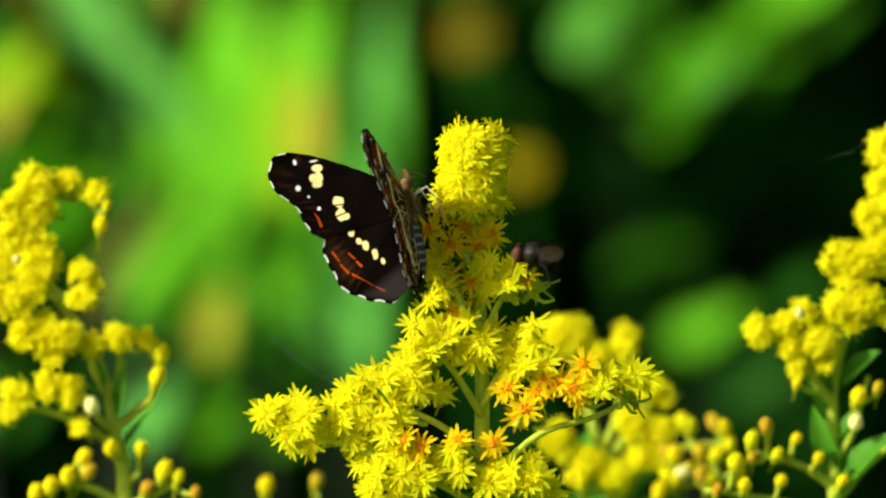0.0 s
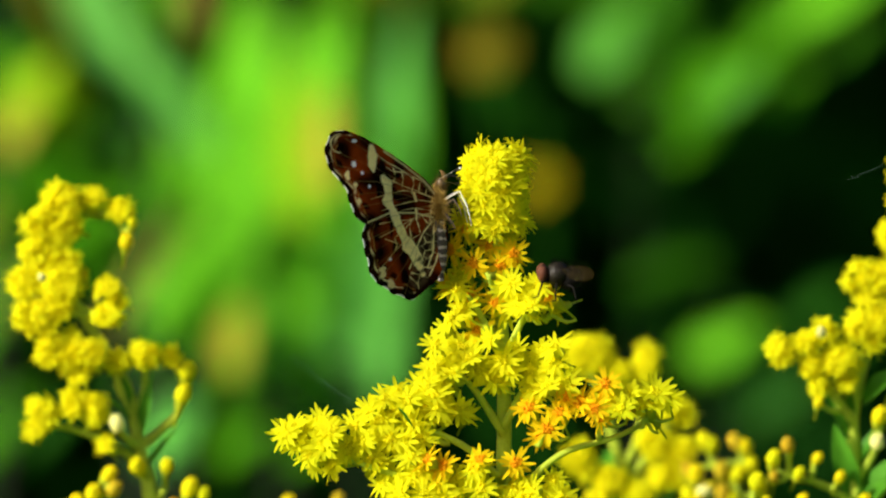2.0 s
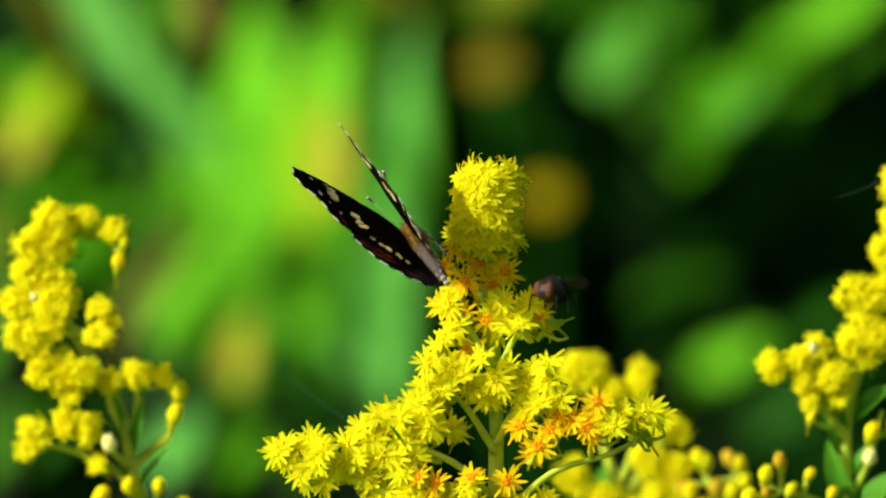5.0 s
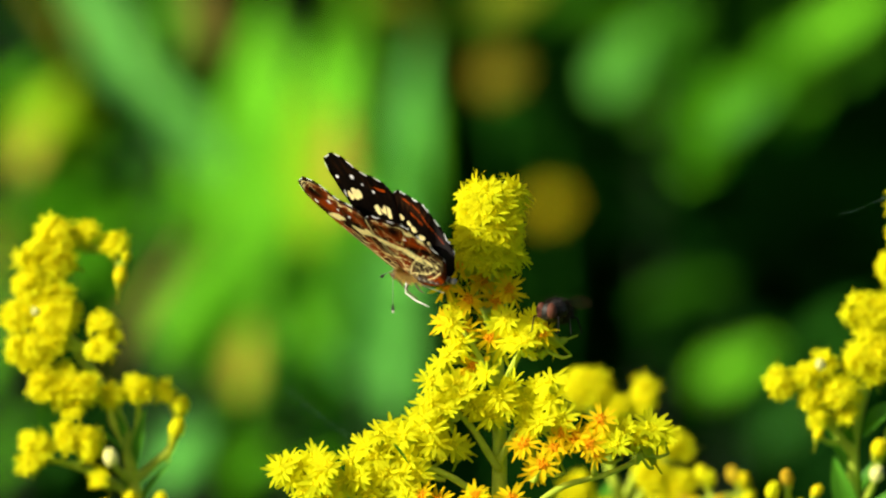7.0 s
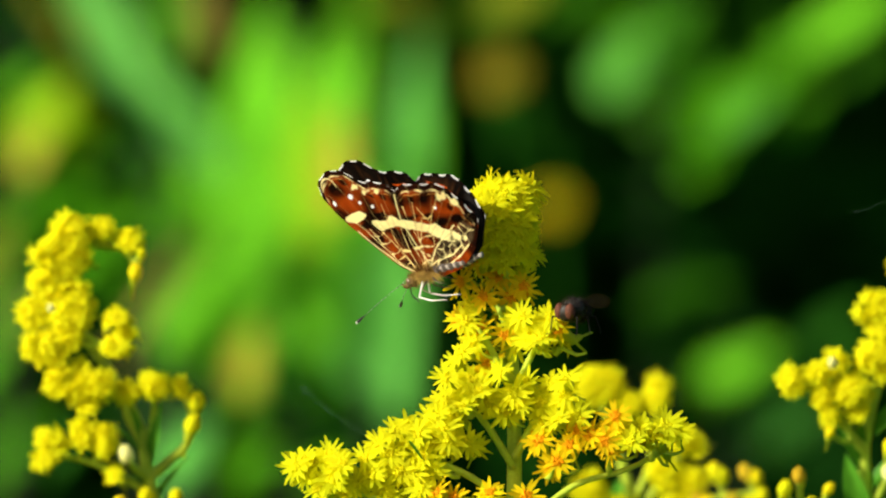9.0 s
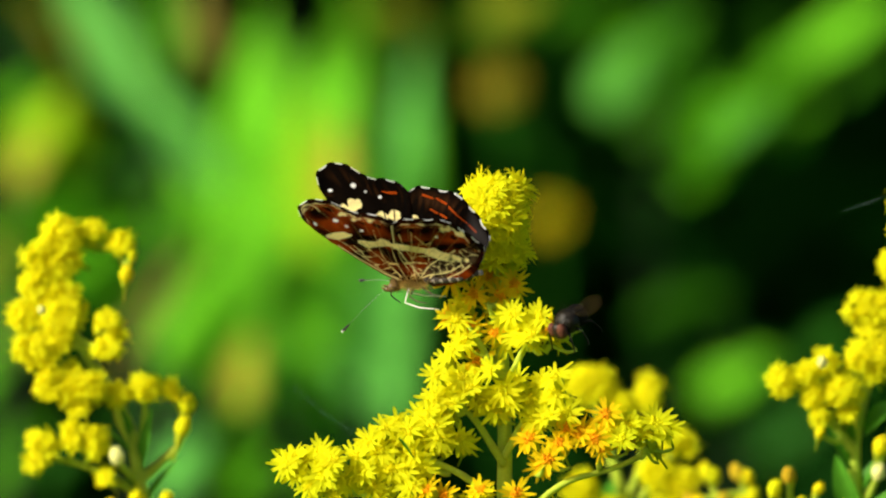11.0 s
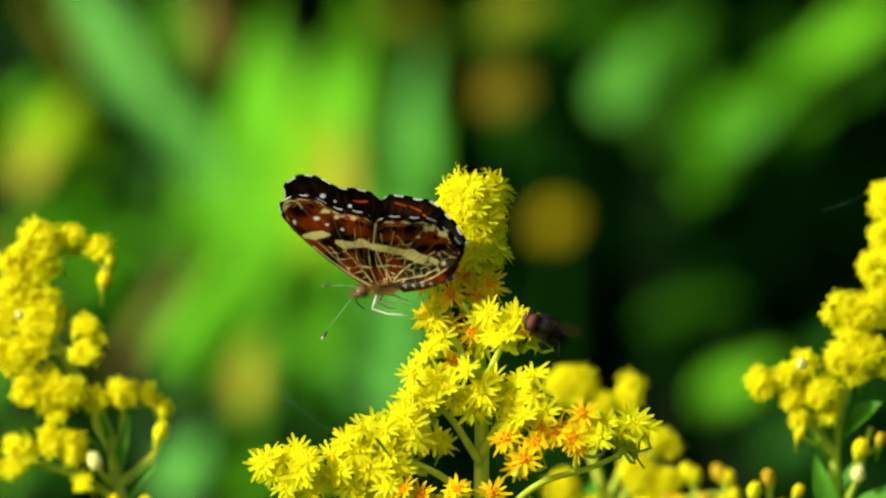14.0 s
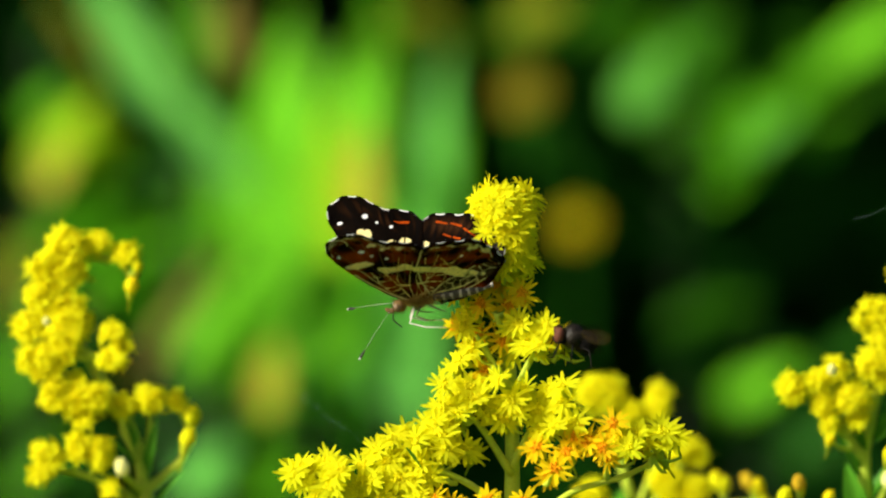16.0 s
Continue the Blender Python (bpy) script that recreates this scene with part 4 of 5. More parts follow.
def make_butterfly():
    rnd = random.Random(3)
    fly = tagged(empty("butterfly"), "dark brown butterfly with cream bands and rust undersides on goldenrod", "butterfly")
    bm = bmesh.new()
    ellipsoid(bm, mm(1.3, 0, -0.4), mm(2.2, 0.75, 0.65), lumps=0.12, seg=18, rings=12)
    hairs(bm, mm(1.3, 0, -0.4), mm(2.1, 0.7, 0.6), 2200, 0.0011, rnd)
    part("thorax", bm, FUR, fly, "furry tan thorax")
    bm = bmesh.new()
    prof = spline([(-0.6, 0, -0.45), (-3.5, 0, -0.85), (-6.0, 0, -1.0), (-8.3, 0, -0.95)], 42)
    rad = [(0.001 * (0.82 * math.sin(min(1, 0.35 + i / 42 * 0.75) * math.pi * 0.95) ** 0.6 + 0.1) * (1 + 0.05 * math.sin(i / 42 * 7 * 2 * math.pi))) for i in range(43)]
    tube(bm, [mm(*q) for q in prof], rad, 14)
    for f in bm.faces:
        c = f.calc_center_median() * 1000
        f.material_index = 1 if (c.x * 0.95) % 1.0 < 0.36 and c.z < -0.5 else 0
    part("abdomen", bm, [ABDOMEN, RING], fly, "dark abdomen with pale rings", smooth=True)
    bm = bmesh.new()
    ellipsoid(bm, mm(3.8, 0, -1.0), mm(0.85, 0.85, 0.8), lumps=0.1)
    hairs(bm, mm(3.8, 0, -1.0), mm(0.8, 0.8, 0.75), 260, 0.0006, rnd, -0.2)
    head = part("head", bm, HEAD_FUR, fly, "brown furry head")
    for s in (1, -1):
        bm = bmesh.new()
        ellipsoid(bm, mm(4.1, 0.6 * s, -0.95), mm(0.5, 0.4, 0.55))
        part("eye", bm, EYE, head, "dark brown rounded eye")
        bm = bmesh.new()
        tube(bm, spline([mm(4.5, 0.3 * s, -1.5), mm(5.2, 0.3 * s, -1.35), mm(5.7, 0.28 * s, -0.95)], 6), [.0002, .00026, .00028, .00026, .0002, .00014, .00005], 6)
        part("palp", bm, HEAD_FUR, head)
    bm = bmesh.new()
    tube(bm, spline([mm(4.6, 0, -1.6), mm(5.0, 0, -2.6), mm(4.2, 0, -3.8)], 8), 0.00009, 5)
    part("proboscis", bm, CHITIN, head)
    # jointed legs, spread to both sides
    for s in (1, -1):
        for hip, knee, ankle, toe in (((2.0, 0.5, -1.5), (3.0, 1.1, -3.2), (1.2, 1.3, -4.1), (-1.4, 1.4, -4.7)),
                                      ((1.2, 0.5, -1.5), (2.0, 1.2, -2.4), (0.9, 1.5, -3.1), (-0.2, 1.6, -3.4)),
                                      ((0.2, 0.5, -1.5), (-0.4, 1.0, -1.9), (-1.2, 1.2, -2.4), (-1.9, 1.2, -2.7))):
            bm = bmesh.new()
            pts = [mm(a, b * s, c) for a, b, c in (hip, knee, ankle, toe)]
            line = [pts[0], pts[0].lerp(pts[1], 0.5), pts[1], pts[1].lerp(pts[2], 0.5), pts[2], pts[2].lerp(pts[3], 0.5), pts[3]]
            tube(bm, line, [.00014, .00013, .00011, .0001, .00009, .00007, .00005], 7)
            part("leg", bm, LEG if hip[0] == 2.0 else DARK_LEG, fly, "thin whitish jointed leg" if hip[0] == 2.0 else "thin brown jointed leg")
    # antennae, banded, with a dark club
    feelers = []
    for s in (1, -1):
        bm = bmesh.new()
        n = 44
        for i in range(n):
            a, b = mm(8.6 * i / n, 0, 0.12 * math.sin(i / n * 3)), mm(8.6 * (i + 1) / n, 0, 0.12 * math.sin((i + 1) / n * 3))
            club = max(0, (i - 36) / 8)
            r0 = 0.000036 + 0.00017 * math.sin(min(1, club) * math.pi * 0.75)
            club = max(0, (i + 1 - 36) / 8)
            r1 = 0.000036 + 0.00017 * math.sin(min(1, club) * math.pi * 0.75)
            tube(bm, [a, b], [r0, r1], 6, mat=1 if (i % 3 == 0 and i < 36) or i == n - 1 else 0)
        ob = part("antenna", bm, [CHITIN, ANTENNA_RING], fly, "thin banded antenna with dark club")
        ob.matrix_basis = pose(0.0044, 0.0004 * s, -0.0006)
        feelers.append(ob)
    wings = {}
    for s, tag in ((1, "L"), (-1, "R")):
        wings["F" + tag] = piece("forewing", wing_mesh("forewing", FORE, True, s), fly, None, "dark forewing with cream patches, rust underside and white-dashed edge")
        wings["H" + tag] = piece("hindwing", wing_mesh("hindwing", HIND, False, s), fly, None, "scalloped hindwing with orange marks and cream-veined underside")
    return fly, wings, feelers


butterfly, wings, feelers = make_butterfly()


# ------------------------------------------------------------------ fly
def fm(*p):
    return Vector(p) * 0.00122


def make_fly():
    rnd = random.Random(9)
    root = tagged(empty("fly"), "small dark bristly fly with reddish eyes sitting on the goldenrod", "fly")
    bm = bmesh.new()
    ellipsoid(bm, fm(0.2, 0, 0), fm(1.3, 1.35, 1.35), lumps=0.08)
    hairs(bm, fm(0.2, 0, 0), fm(1.3, 1.25, 1.25), 420, 0.0008, rnd, 0.5)
    part("thorax", bm, FLY_GREY, root, "grey dusted bristly thorax")
    bm = bmesh.new()
    ellipsoid(bm, fm(-1.15, 0, -0.3), fm(1.35, 1.3, 1.25), Matrix.Rotation(radians(-8), 3, "Y"), lumps=0.06)
    hairs(bm, fm(-1.15, 0, -0.3), fm(1.3, 1.25, 1.2), 420, 0.0007, rnd, 0.8)
    part("abdomen", bm, FLY_DARK, root, "black bristly abdomen")
    bm = bmesh.new()
    ellipsoid(bm, fm(1.7, 0, -0.15), fm(0.6, 1.0, 0.95), lumps=0.05)
    head = part("head", bm, FLY_GREY, root, "grey head")
    for s in (1, -1):
        bm = bmesh.new()
        ellipsoid(bm, fm(1.8, 0.62 * s, 0.0), fm(0.58, 0.55, 0.85))
        part("eye", bm, FLY_EYE, head, "dull red compound eye")
        # a wing: rounded film with a few raised veins
        bm = bmesh.new()
        rim = spline([(0, 0, 0), (1.3, 0.7, 0), (2.7, 0.95, 0), (3.5, 0.3, 0), (3.0, -0.65, 0), (1.6, -0.9, 0), (0.4, -0.4, 0)], 30)
        mid = bm.verts.new(fm(2.4, 0, 0.06))
        vs = [bm.verts.new(fm(q.x, q.y, 0)) for q in rim]
        for a, b in zip(vs, vs[1:] + vs[:1]):
            bm.faces.new((mid, a, b))
        m = Matrix.Translation(fm(0.0, 1.0 * s, 0.9)) @ Matrix.Rotation(radians(180 - 26 * s), 4, "Z") @ Matrix.Rotation(radians(4), 4, "Y") @ Matrix.Rotation(radians(48 * s), 4, "X")
        w = part("wing", bm, FLY_WING, root, "smoky transparent wing", m)
        for tip in ((2.7, 0.55, 0.03), (3.0, 0.1, 0.03), (2.4, -0.5, 0.03)):
            bm = bmesh.new()
            tube(bm, [fm(0.2, 0, 0.03), fm(tip[0] * .5, tip[1] * .35, 0.05), fm(*tip)], 0.000025, 5)
            part("vein", bm, FLY_DARK, w)
        for hip, knee, toe in (((1.0, .5, -.7), (1.8, 1.5, -.6), (2.1, 1.6, -2.2)), ((0.2, .6, -.8), (.4, 1.9, -.7), (.3, 2.1, -2.3)), ((-.5, .6, -.8), (-1.4, 1.7, -.8), (-2.0, 2.0, -2.4))):
            bm = bmesh.new()
            a, b, c = [fm(q[0], q[1] * s, q[2]) for q in (hip, knee, toe)]
            tube(bm, [a, a.lerp(b, .5), b, b.lerp(c, .5), c, c + fm(.5, .1 * s, -.15)], [.00016, .00018, .00013, .0001, .00008, .00005], 6)
            part("leg", bm, FLY_DARK, root)
    return root


fly = make_fly()


# ------------------------------------------------------------------ plants behind
# Leaf greens come in lit and shaded copies, with the light put into colour.
GREENS = {
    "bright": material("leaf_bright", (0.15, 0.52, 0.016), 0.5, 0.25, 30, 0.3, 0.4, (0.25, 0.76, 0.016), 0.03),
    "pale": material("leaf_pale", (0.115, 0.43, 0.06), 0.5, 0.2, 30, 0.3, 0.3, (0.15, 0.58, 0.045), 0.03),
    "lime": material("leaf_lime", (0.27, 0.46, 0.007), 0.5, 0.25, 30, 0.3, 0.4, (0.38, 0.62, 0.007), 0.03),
    "mid": material("leaf_mid", (0.078, 0.31, 0.0055), 0.5, 0.25, 30, 0.3, 0.35, (0.13, 0.50, 0.0055), 0.03),
    # Dimmer copies of the leaf green, shade included in the colour.
    "deep": material("leaf_shade_deep", (0.014, 0.08, 0.004), 0.55, 0.3, 30, 0.3, 0.2, (0.028, 0.13, 0.004), 0.03),
    "half_shade": material("leaf_half_shade", (0.03, 0.135, 0.004), 0.5, 0.3, 30, 0.3, 0.3, (0.05, 0.2, 0.004), 0.03),
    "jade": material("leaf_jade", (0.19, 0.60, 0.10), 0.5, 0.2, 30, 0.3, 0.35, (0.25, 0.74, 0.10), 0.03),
    "olive": material("leaf_olive", (0.16, 0.20, 0.01), 0.55, 0.3, 30, 0.3, 0.25, (0.22, 0.28, 0.01), 0.03),
    "tan": material("leaf_tan", (0.42, 0.36, 0.035), 0.6, 0.3, 30, 0.3, 0.25, (0.52, 0.42, 0.035), 0.03),
    "umber": material("leaf_umber", (0.20, 0.17, 0.03), 0.6, 0.3, 30, 0.3, 0.25, (0.24, 0.2, 0.03), 0.03),
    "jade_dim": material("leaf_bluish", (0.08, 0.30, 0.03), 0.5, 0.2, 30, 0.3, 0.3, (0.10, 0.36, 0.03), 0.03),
    "bark": material("dark_stem", (0.012, 0.022, 0.005), 0.7, 0.3, 60, 0.3),
    # Near-black green: most of the thicket's shade is in this colour.
    "under": material("leaf_undergrowth_shade", (0.006, 0.042, 0.003), 0.6, 0.3, 12, 0.3, 0.3, (0.009, 0.06, 0.003), 0.03),
    "straw": material("leaf_straw", (0.364, 0.364, 0.028), 0.6, 0.3, 30, 0.3, 0.25, (0.588, 0.504, 0.042), 0.03),
    "ochre": material("petal_ochre", (0.47, 0.37, 0.006), 0.6, 0.2, 60, 0.2, 0.3, (0.52, 0.40, 0.006), 0.03),
    "brown": material("withered_brown", (0.20, 0.16, 0.01), 0.7, 0.3, 30, 0.3, 0.15, (0.23, 0.18, 0.01), 0.03),
}


def blade_plant(name, label, category, group, leaves):
    """A plant some way behind: a stem rising from its foot and leaves on thin stalks, each with its base and tip (mm across, up, behind), width in mm and colour."""
    plant = tagged(empty(name), label, category, group)
    lows = [min(l[0], l[1], key=lambda q: q[1]) for l in leaves]
    x0 = sum(q[0] for q in lows) / len(lows)
    y0 = sum(q[2] for q in lows) / len(lows)
    top = max(max(l[0][1], l[1][1]) for l in leaves)
    f = Vector((at(x0, 0, y0).x, y0 / 1000 + 0.02, 0))
    line = spline([f, f + Vector((0.01, 0, 0.5)), at(x0, -40, y0 + 14), at(x0, top - 4, y0 + 14)], 28)
    bm = bmesh.new()
    tube(bm, line, [0.0018 - 0.0012 * i / 28 for i in range(29)], 8, 0.1)
    part("stem", bm, GREENS["bark"], plant)
    for k, (b, t, w, colour) in enumerate(leaves):
        a, c = at(*b), at(*t)
        scale = (1200 + b[2]) / 1200
        leaf = piece("leaf", leaf_mesh((c - a).length, w * scale / 1000, 0.25, 0.08, GREENS[colour], 14, 0.06, k), plant, grow(a, c, UP))
        root = min(line, key=lambda q: (q - a).length + (0.05 if q.z > a.z else 0.0))
        bm = bmesh.new()
        stem = spline([root, root.lerp(a, 0.5) + Vector((0, 0.004, -0.004)), a], 8)
        back = leaf.matrix_basis.inverted()
        tube(bm, [back @ q for q in stem], 0.0006, 6)
        part("petiole", bm, GREENS["deep"], leaf)
    return plant


UP = (-0.35, -0.55, 0.75)
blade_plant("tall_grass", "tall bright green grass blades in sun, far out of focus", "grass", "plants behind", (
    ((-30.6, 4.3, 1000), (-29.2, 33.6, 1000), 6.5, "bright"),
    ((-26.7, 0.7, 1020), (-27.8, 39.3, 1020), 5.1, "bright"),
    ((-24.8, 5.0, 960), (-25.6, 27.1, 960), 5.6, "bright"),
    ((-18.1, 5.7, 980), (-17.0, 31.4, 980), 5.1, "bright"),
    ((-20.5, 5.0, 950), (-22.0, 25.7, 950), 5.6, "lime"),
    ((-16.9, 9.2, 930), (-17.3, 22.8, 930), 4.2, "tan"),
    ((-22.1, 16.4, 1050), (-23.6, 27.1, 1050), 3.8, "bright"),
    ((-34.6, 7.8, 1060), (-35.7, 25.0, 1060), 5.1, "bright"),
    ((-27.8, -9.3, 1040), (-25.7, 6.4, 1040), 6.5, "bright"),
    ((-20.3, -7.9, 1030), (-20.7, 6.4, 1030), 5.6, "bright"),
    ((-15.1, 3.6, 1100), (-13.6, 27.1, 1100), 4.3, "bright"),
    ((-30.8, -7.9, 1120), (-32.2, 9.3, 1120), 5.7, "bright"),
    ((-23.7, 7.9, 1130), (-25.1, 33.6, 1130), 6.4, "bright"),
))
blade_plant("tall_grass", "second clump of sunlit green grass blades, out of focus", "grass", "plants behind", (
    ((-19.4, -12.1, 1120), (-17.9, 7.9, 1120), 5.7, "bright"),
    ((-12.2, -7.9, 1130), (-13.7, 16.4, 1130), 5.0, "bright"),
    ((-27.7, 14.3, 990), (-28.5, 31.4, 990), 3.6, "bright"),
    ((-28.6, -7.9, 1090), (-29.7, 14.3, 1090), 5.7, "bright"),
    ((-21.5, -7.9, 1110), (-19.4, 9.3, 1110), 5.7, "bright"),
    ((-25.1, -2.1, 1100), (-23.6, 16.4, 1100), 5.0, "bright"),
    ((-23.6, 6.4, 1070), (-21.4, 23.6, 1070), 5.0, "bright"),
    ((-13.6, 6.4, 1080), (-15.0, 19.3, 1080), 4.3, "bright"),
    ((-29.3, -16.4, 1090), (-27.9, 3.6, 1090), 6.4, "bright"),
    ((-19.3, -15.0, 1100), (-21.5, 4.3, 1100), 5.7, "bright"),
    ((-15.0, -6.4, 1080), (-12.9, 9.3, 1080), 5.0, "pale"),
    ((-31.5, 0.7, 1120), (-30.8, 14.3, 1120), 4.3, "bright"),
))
blade_plant("tall_grass", "broad pale blue-green grass blade standing upright, out of focus", "grass", "plants behind", (
    ((-9.9, -16.5, 1000), (-8.8, 33.6, 1000), 7.0, "pale"),
    ((-15.3, -12.2, 1040), (-13.5, 0.7, 1040), 5.6, "pale"),
    ((-13.6, 29.3, 1080), (-16.5, 40.7, 1080), 3.8, "mid"),
    ((-6.8, 7.9, 1080), (-6.5, 25.0, 1080), 3.8, "mid"),
    ((-16.5, 33.6, 1080), (-7.9, 38.6, 1080), 5.0, "olive"),
    ((-13.6, 20.0, 1090), (-15.8, 33.6, 1090), 5.0, "bright"),
    ((-19.3, 21.4, 1100), (-19.3, 33.6, 1100), 4.3, "bright"),
    ((-5.0, 29.3, 1090), (-9.3, 37.9, 1090), 4.3, "olive"),
))
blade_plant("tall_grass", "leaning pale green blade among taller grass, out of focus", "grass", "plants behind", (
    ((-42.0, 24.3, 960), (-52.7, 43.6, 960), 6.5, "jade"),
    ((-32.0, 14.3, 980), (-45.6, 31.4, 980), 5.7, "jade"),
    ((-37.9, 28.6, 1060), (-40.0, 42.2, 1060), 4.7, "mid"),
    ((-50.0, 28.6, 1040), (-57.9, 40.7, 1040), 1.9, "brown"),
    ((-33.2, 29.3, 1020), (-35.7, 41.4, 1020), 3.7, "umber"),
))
blade_plant("tall_grass", "drooping green grass with olive and brown tips, out of focus", "grass", "plants behind", (
    ((-39.9, -7.9, 1000), (-31.3, 7.1, 1000), 5.1, "bright"),
    ((-45.6, -9.3, 960), (-35.6, 8.5, 960), 2.4, "umber"),
    ((-35.7, 4.3, 1050), (-42.1, 14.3, 1050), 6.5, "mid"),
    ((-29.1, -13.6, 940), (-28.4, -4.3, 940), 4.6, "straw"),
    ((-47.9, 7.8, 1050), (-55.0, 14.3, 1050), 6.5, "mid"),
    ((-42.9, -2.2, 1060), (-48.6, 4.3, 1060), 5.6, "mid"),
    ((-35.0, -2.2, 1040), (-29.3, 0.7, 1040), 4.7, "mid"),
    ((-23.5, -12.2, 1000), (-25.6, -2.2, 1000), 3.3, "deep"),
    ((-37.9, -13.6, 1100), (-33.6, 3.6, 1100), 5.0, "mid"),
    ((-52.9, 0.7, 1100), (-45.1, 7.9, 1100), 5.7, "mid"),
    ((-46.5, 14.3, 1100), (-39.4, 21.4, 1100), 4.3, "deep"),
    ((-52.2, -9.3, 1100), (-56.5, 0.7, 1100), 5.0, "deep"),
    ((-50.8, 3.6, 1120), (-40.8, 9.3, 1120), 5.7, "mid"),
    ((-40.8, 4.3, 1110), (-35.8, 13.6, 1110), 5.0, "mid"),
))
blade_plant("broadleaf_shrub", "leafy plant with sunlit yellow-green leaves, out of focus", "shrub", "plants behind", (
    ((-57.8, 15.0, 1000), (-51.3, 27.1, 1000), 8.8, "lime"),
    ((-59.2, 22.8, 1020), (-55.0, 28.6, 1020), 5.6, "mid"),
    ((-57.0, 14.3, 960), (-54.5, 20.0, 960), 4.0, "tan"),
    ((-48.5, 16.4, 1010), (-52.8, 23.6, 1010), 5.6, "lime"),
    ((-59.3, 6.4, 1050), (-52.9, 12.8, 1050), 5.6, "mid"),
    ((-58.6, 33.6, 1060), (-53.6, 39.3, 1060), 3.6, "deep"),
    ((-62.9, -13.6, 1080), (-57.2, 4.3, 1080), 5.7, "mid"),
    ((-63.6, -0.7, 1060), (-57.9, 12.1, 1060), 5.0, "olive"),
    ((-57.9, -6.4, 1090), (-52.9, 0.7, 1090), 3.6, "umber"),
    ((-61.5, -25.0, 1080), (-55.0, -15.0, 1080), 5.7, "mid"),
))
blade_plant("broadleaf_shrub", "green nettle-like plant low among the stems, out of focus", "shrub", "plants behind", (
    ((-39.0, -25.1, 900), (-34.0, -16.5, 900), 7.4, "pale"),
    ((-54.8, -23.6, 950), (-48.4, -16.5, 950), 4.3, "deep"),
    ((-30.5, -25.0, 950), (-24.8, -19.3, 950), 5.6, "mid"),
    ((-19.1, -19.3, 950), (-13.4, -13.6, 950), 4.3, "deep"),
    ((-22.0, -25.0, 950), (-16.2, -21.5, 950), 4.7, "mid"),
    ((-44.9, -17.9, 980), (-39.2, -12.2, 980), 3.3, "deep"),
))
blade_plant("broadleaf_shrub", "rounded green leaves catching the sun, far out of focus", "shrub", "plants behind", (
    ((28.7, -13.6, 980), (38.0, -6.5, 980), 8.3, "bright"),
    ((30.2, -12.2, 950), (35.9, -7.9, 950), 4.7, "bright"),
    ((20.7, -2.6, 1050), (33.6, 1.4, 1050), 5.7, "half_shade"),
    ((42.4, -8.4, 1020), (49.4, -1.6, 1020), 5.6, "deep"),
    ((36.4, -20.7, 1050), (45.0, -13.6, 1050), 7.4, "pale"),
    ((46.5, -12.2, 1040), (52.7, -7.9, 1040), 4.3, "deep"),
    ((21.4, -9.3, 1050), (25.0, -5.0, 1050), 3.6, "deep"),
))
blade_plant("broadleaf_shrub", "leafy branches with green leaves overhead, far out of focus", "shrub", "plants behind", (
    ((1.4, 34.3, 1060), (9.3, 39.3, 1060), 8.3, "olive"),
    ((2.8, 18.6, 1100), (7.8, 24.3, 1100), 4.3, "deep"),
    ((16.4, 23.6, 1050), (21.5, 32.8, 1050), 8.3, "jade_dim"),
    ((22.8, 30.0, 1080), (28.5, 37.9, 1080), 6.5, "half_shade"),
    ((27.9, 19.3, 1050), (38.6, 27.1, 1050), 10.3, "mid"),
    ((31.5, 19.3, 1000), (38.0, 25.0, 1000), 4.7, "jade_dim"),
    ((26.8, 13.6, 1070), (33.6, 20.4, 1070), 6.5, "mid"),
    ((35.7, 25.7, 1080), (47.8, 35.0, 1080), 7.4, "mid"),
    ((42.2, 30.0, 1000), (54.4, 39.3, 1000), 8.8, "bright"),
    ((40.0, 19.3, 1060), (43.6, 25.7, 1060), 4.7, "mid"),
    ((9.2, 33.6, 1120), (17.8, 39.3, 1120), 5.0, "half_shade"),
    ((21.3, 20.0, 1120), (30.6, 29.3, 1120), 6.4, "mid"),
    ((46.6, 26.0, 1120), (53.5, 33.0, 1120), 3.6, "half_shade"),
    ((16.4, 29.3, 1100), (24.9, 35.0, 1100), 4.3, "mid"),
    ((-2.2, 33.6, 1110), (9.2, 36.8, 1110), 5.7, "half_shade"),
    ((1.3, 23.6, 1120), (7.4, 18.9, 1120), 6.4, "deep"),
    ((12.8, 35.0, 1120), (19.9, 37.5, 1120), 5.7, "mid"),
    ((20.6, 33.6, 1110), (29.9, 36.4, 1110), 6.4, "half_shade"),
    ((24.2, 25.7, 1120), (33.5, 31.4, 1120), 7.9, "half_shade"),
    ((32.8, 20.0, 1125), (42.0, 23.6, 1125), 5.7, "half_shade"),
    ((35.6, 35.0, 1120), (41.3, 31.4, 1120), 5.0, "half_shade"),
))


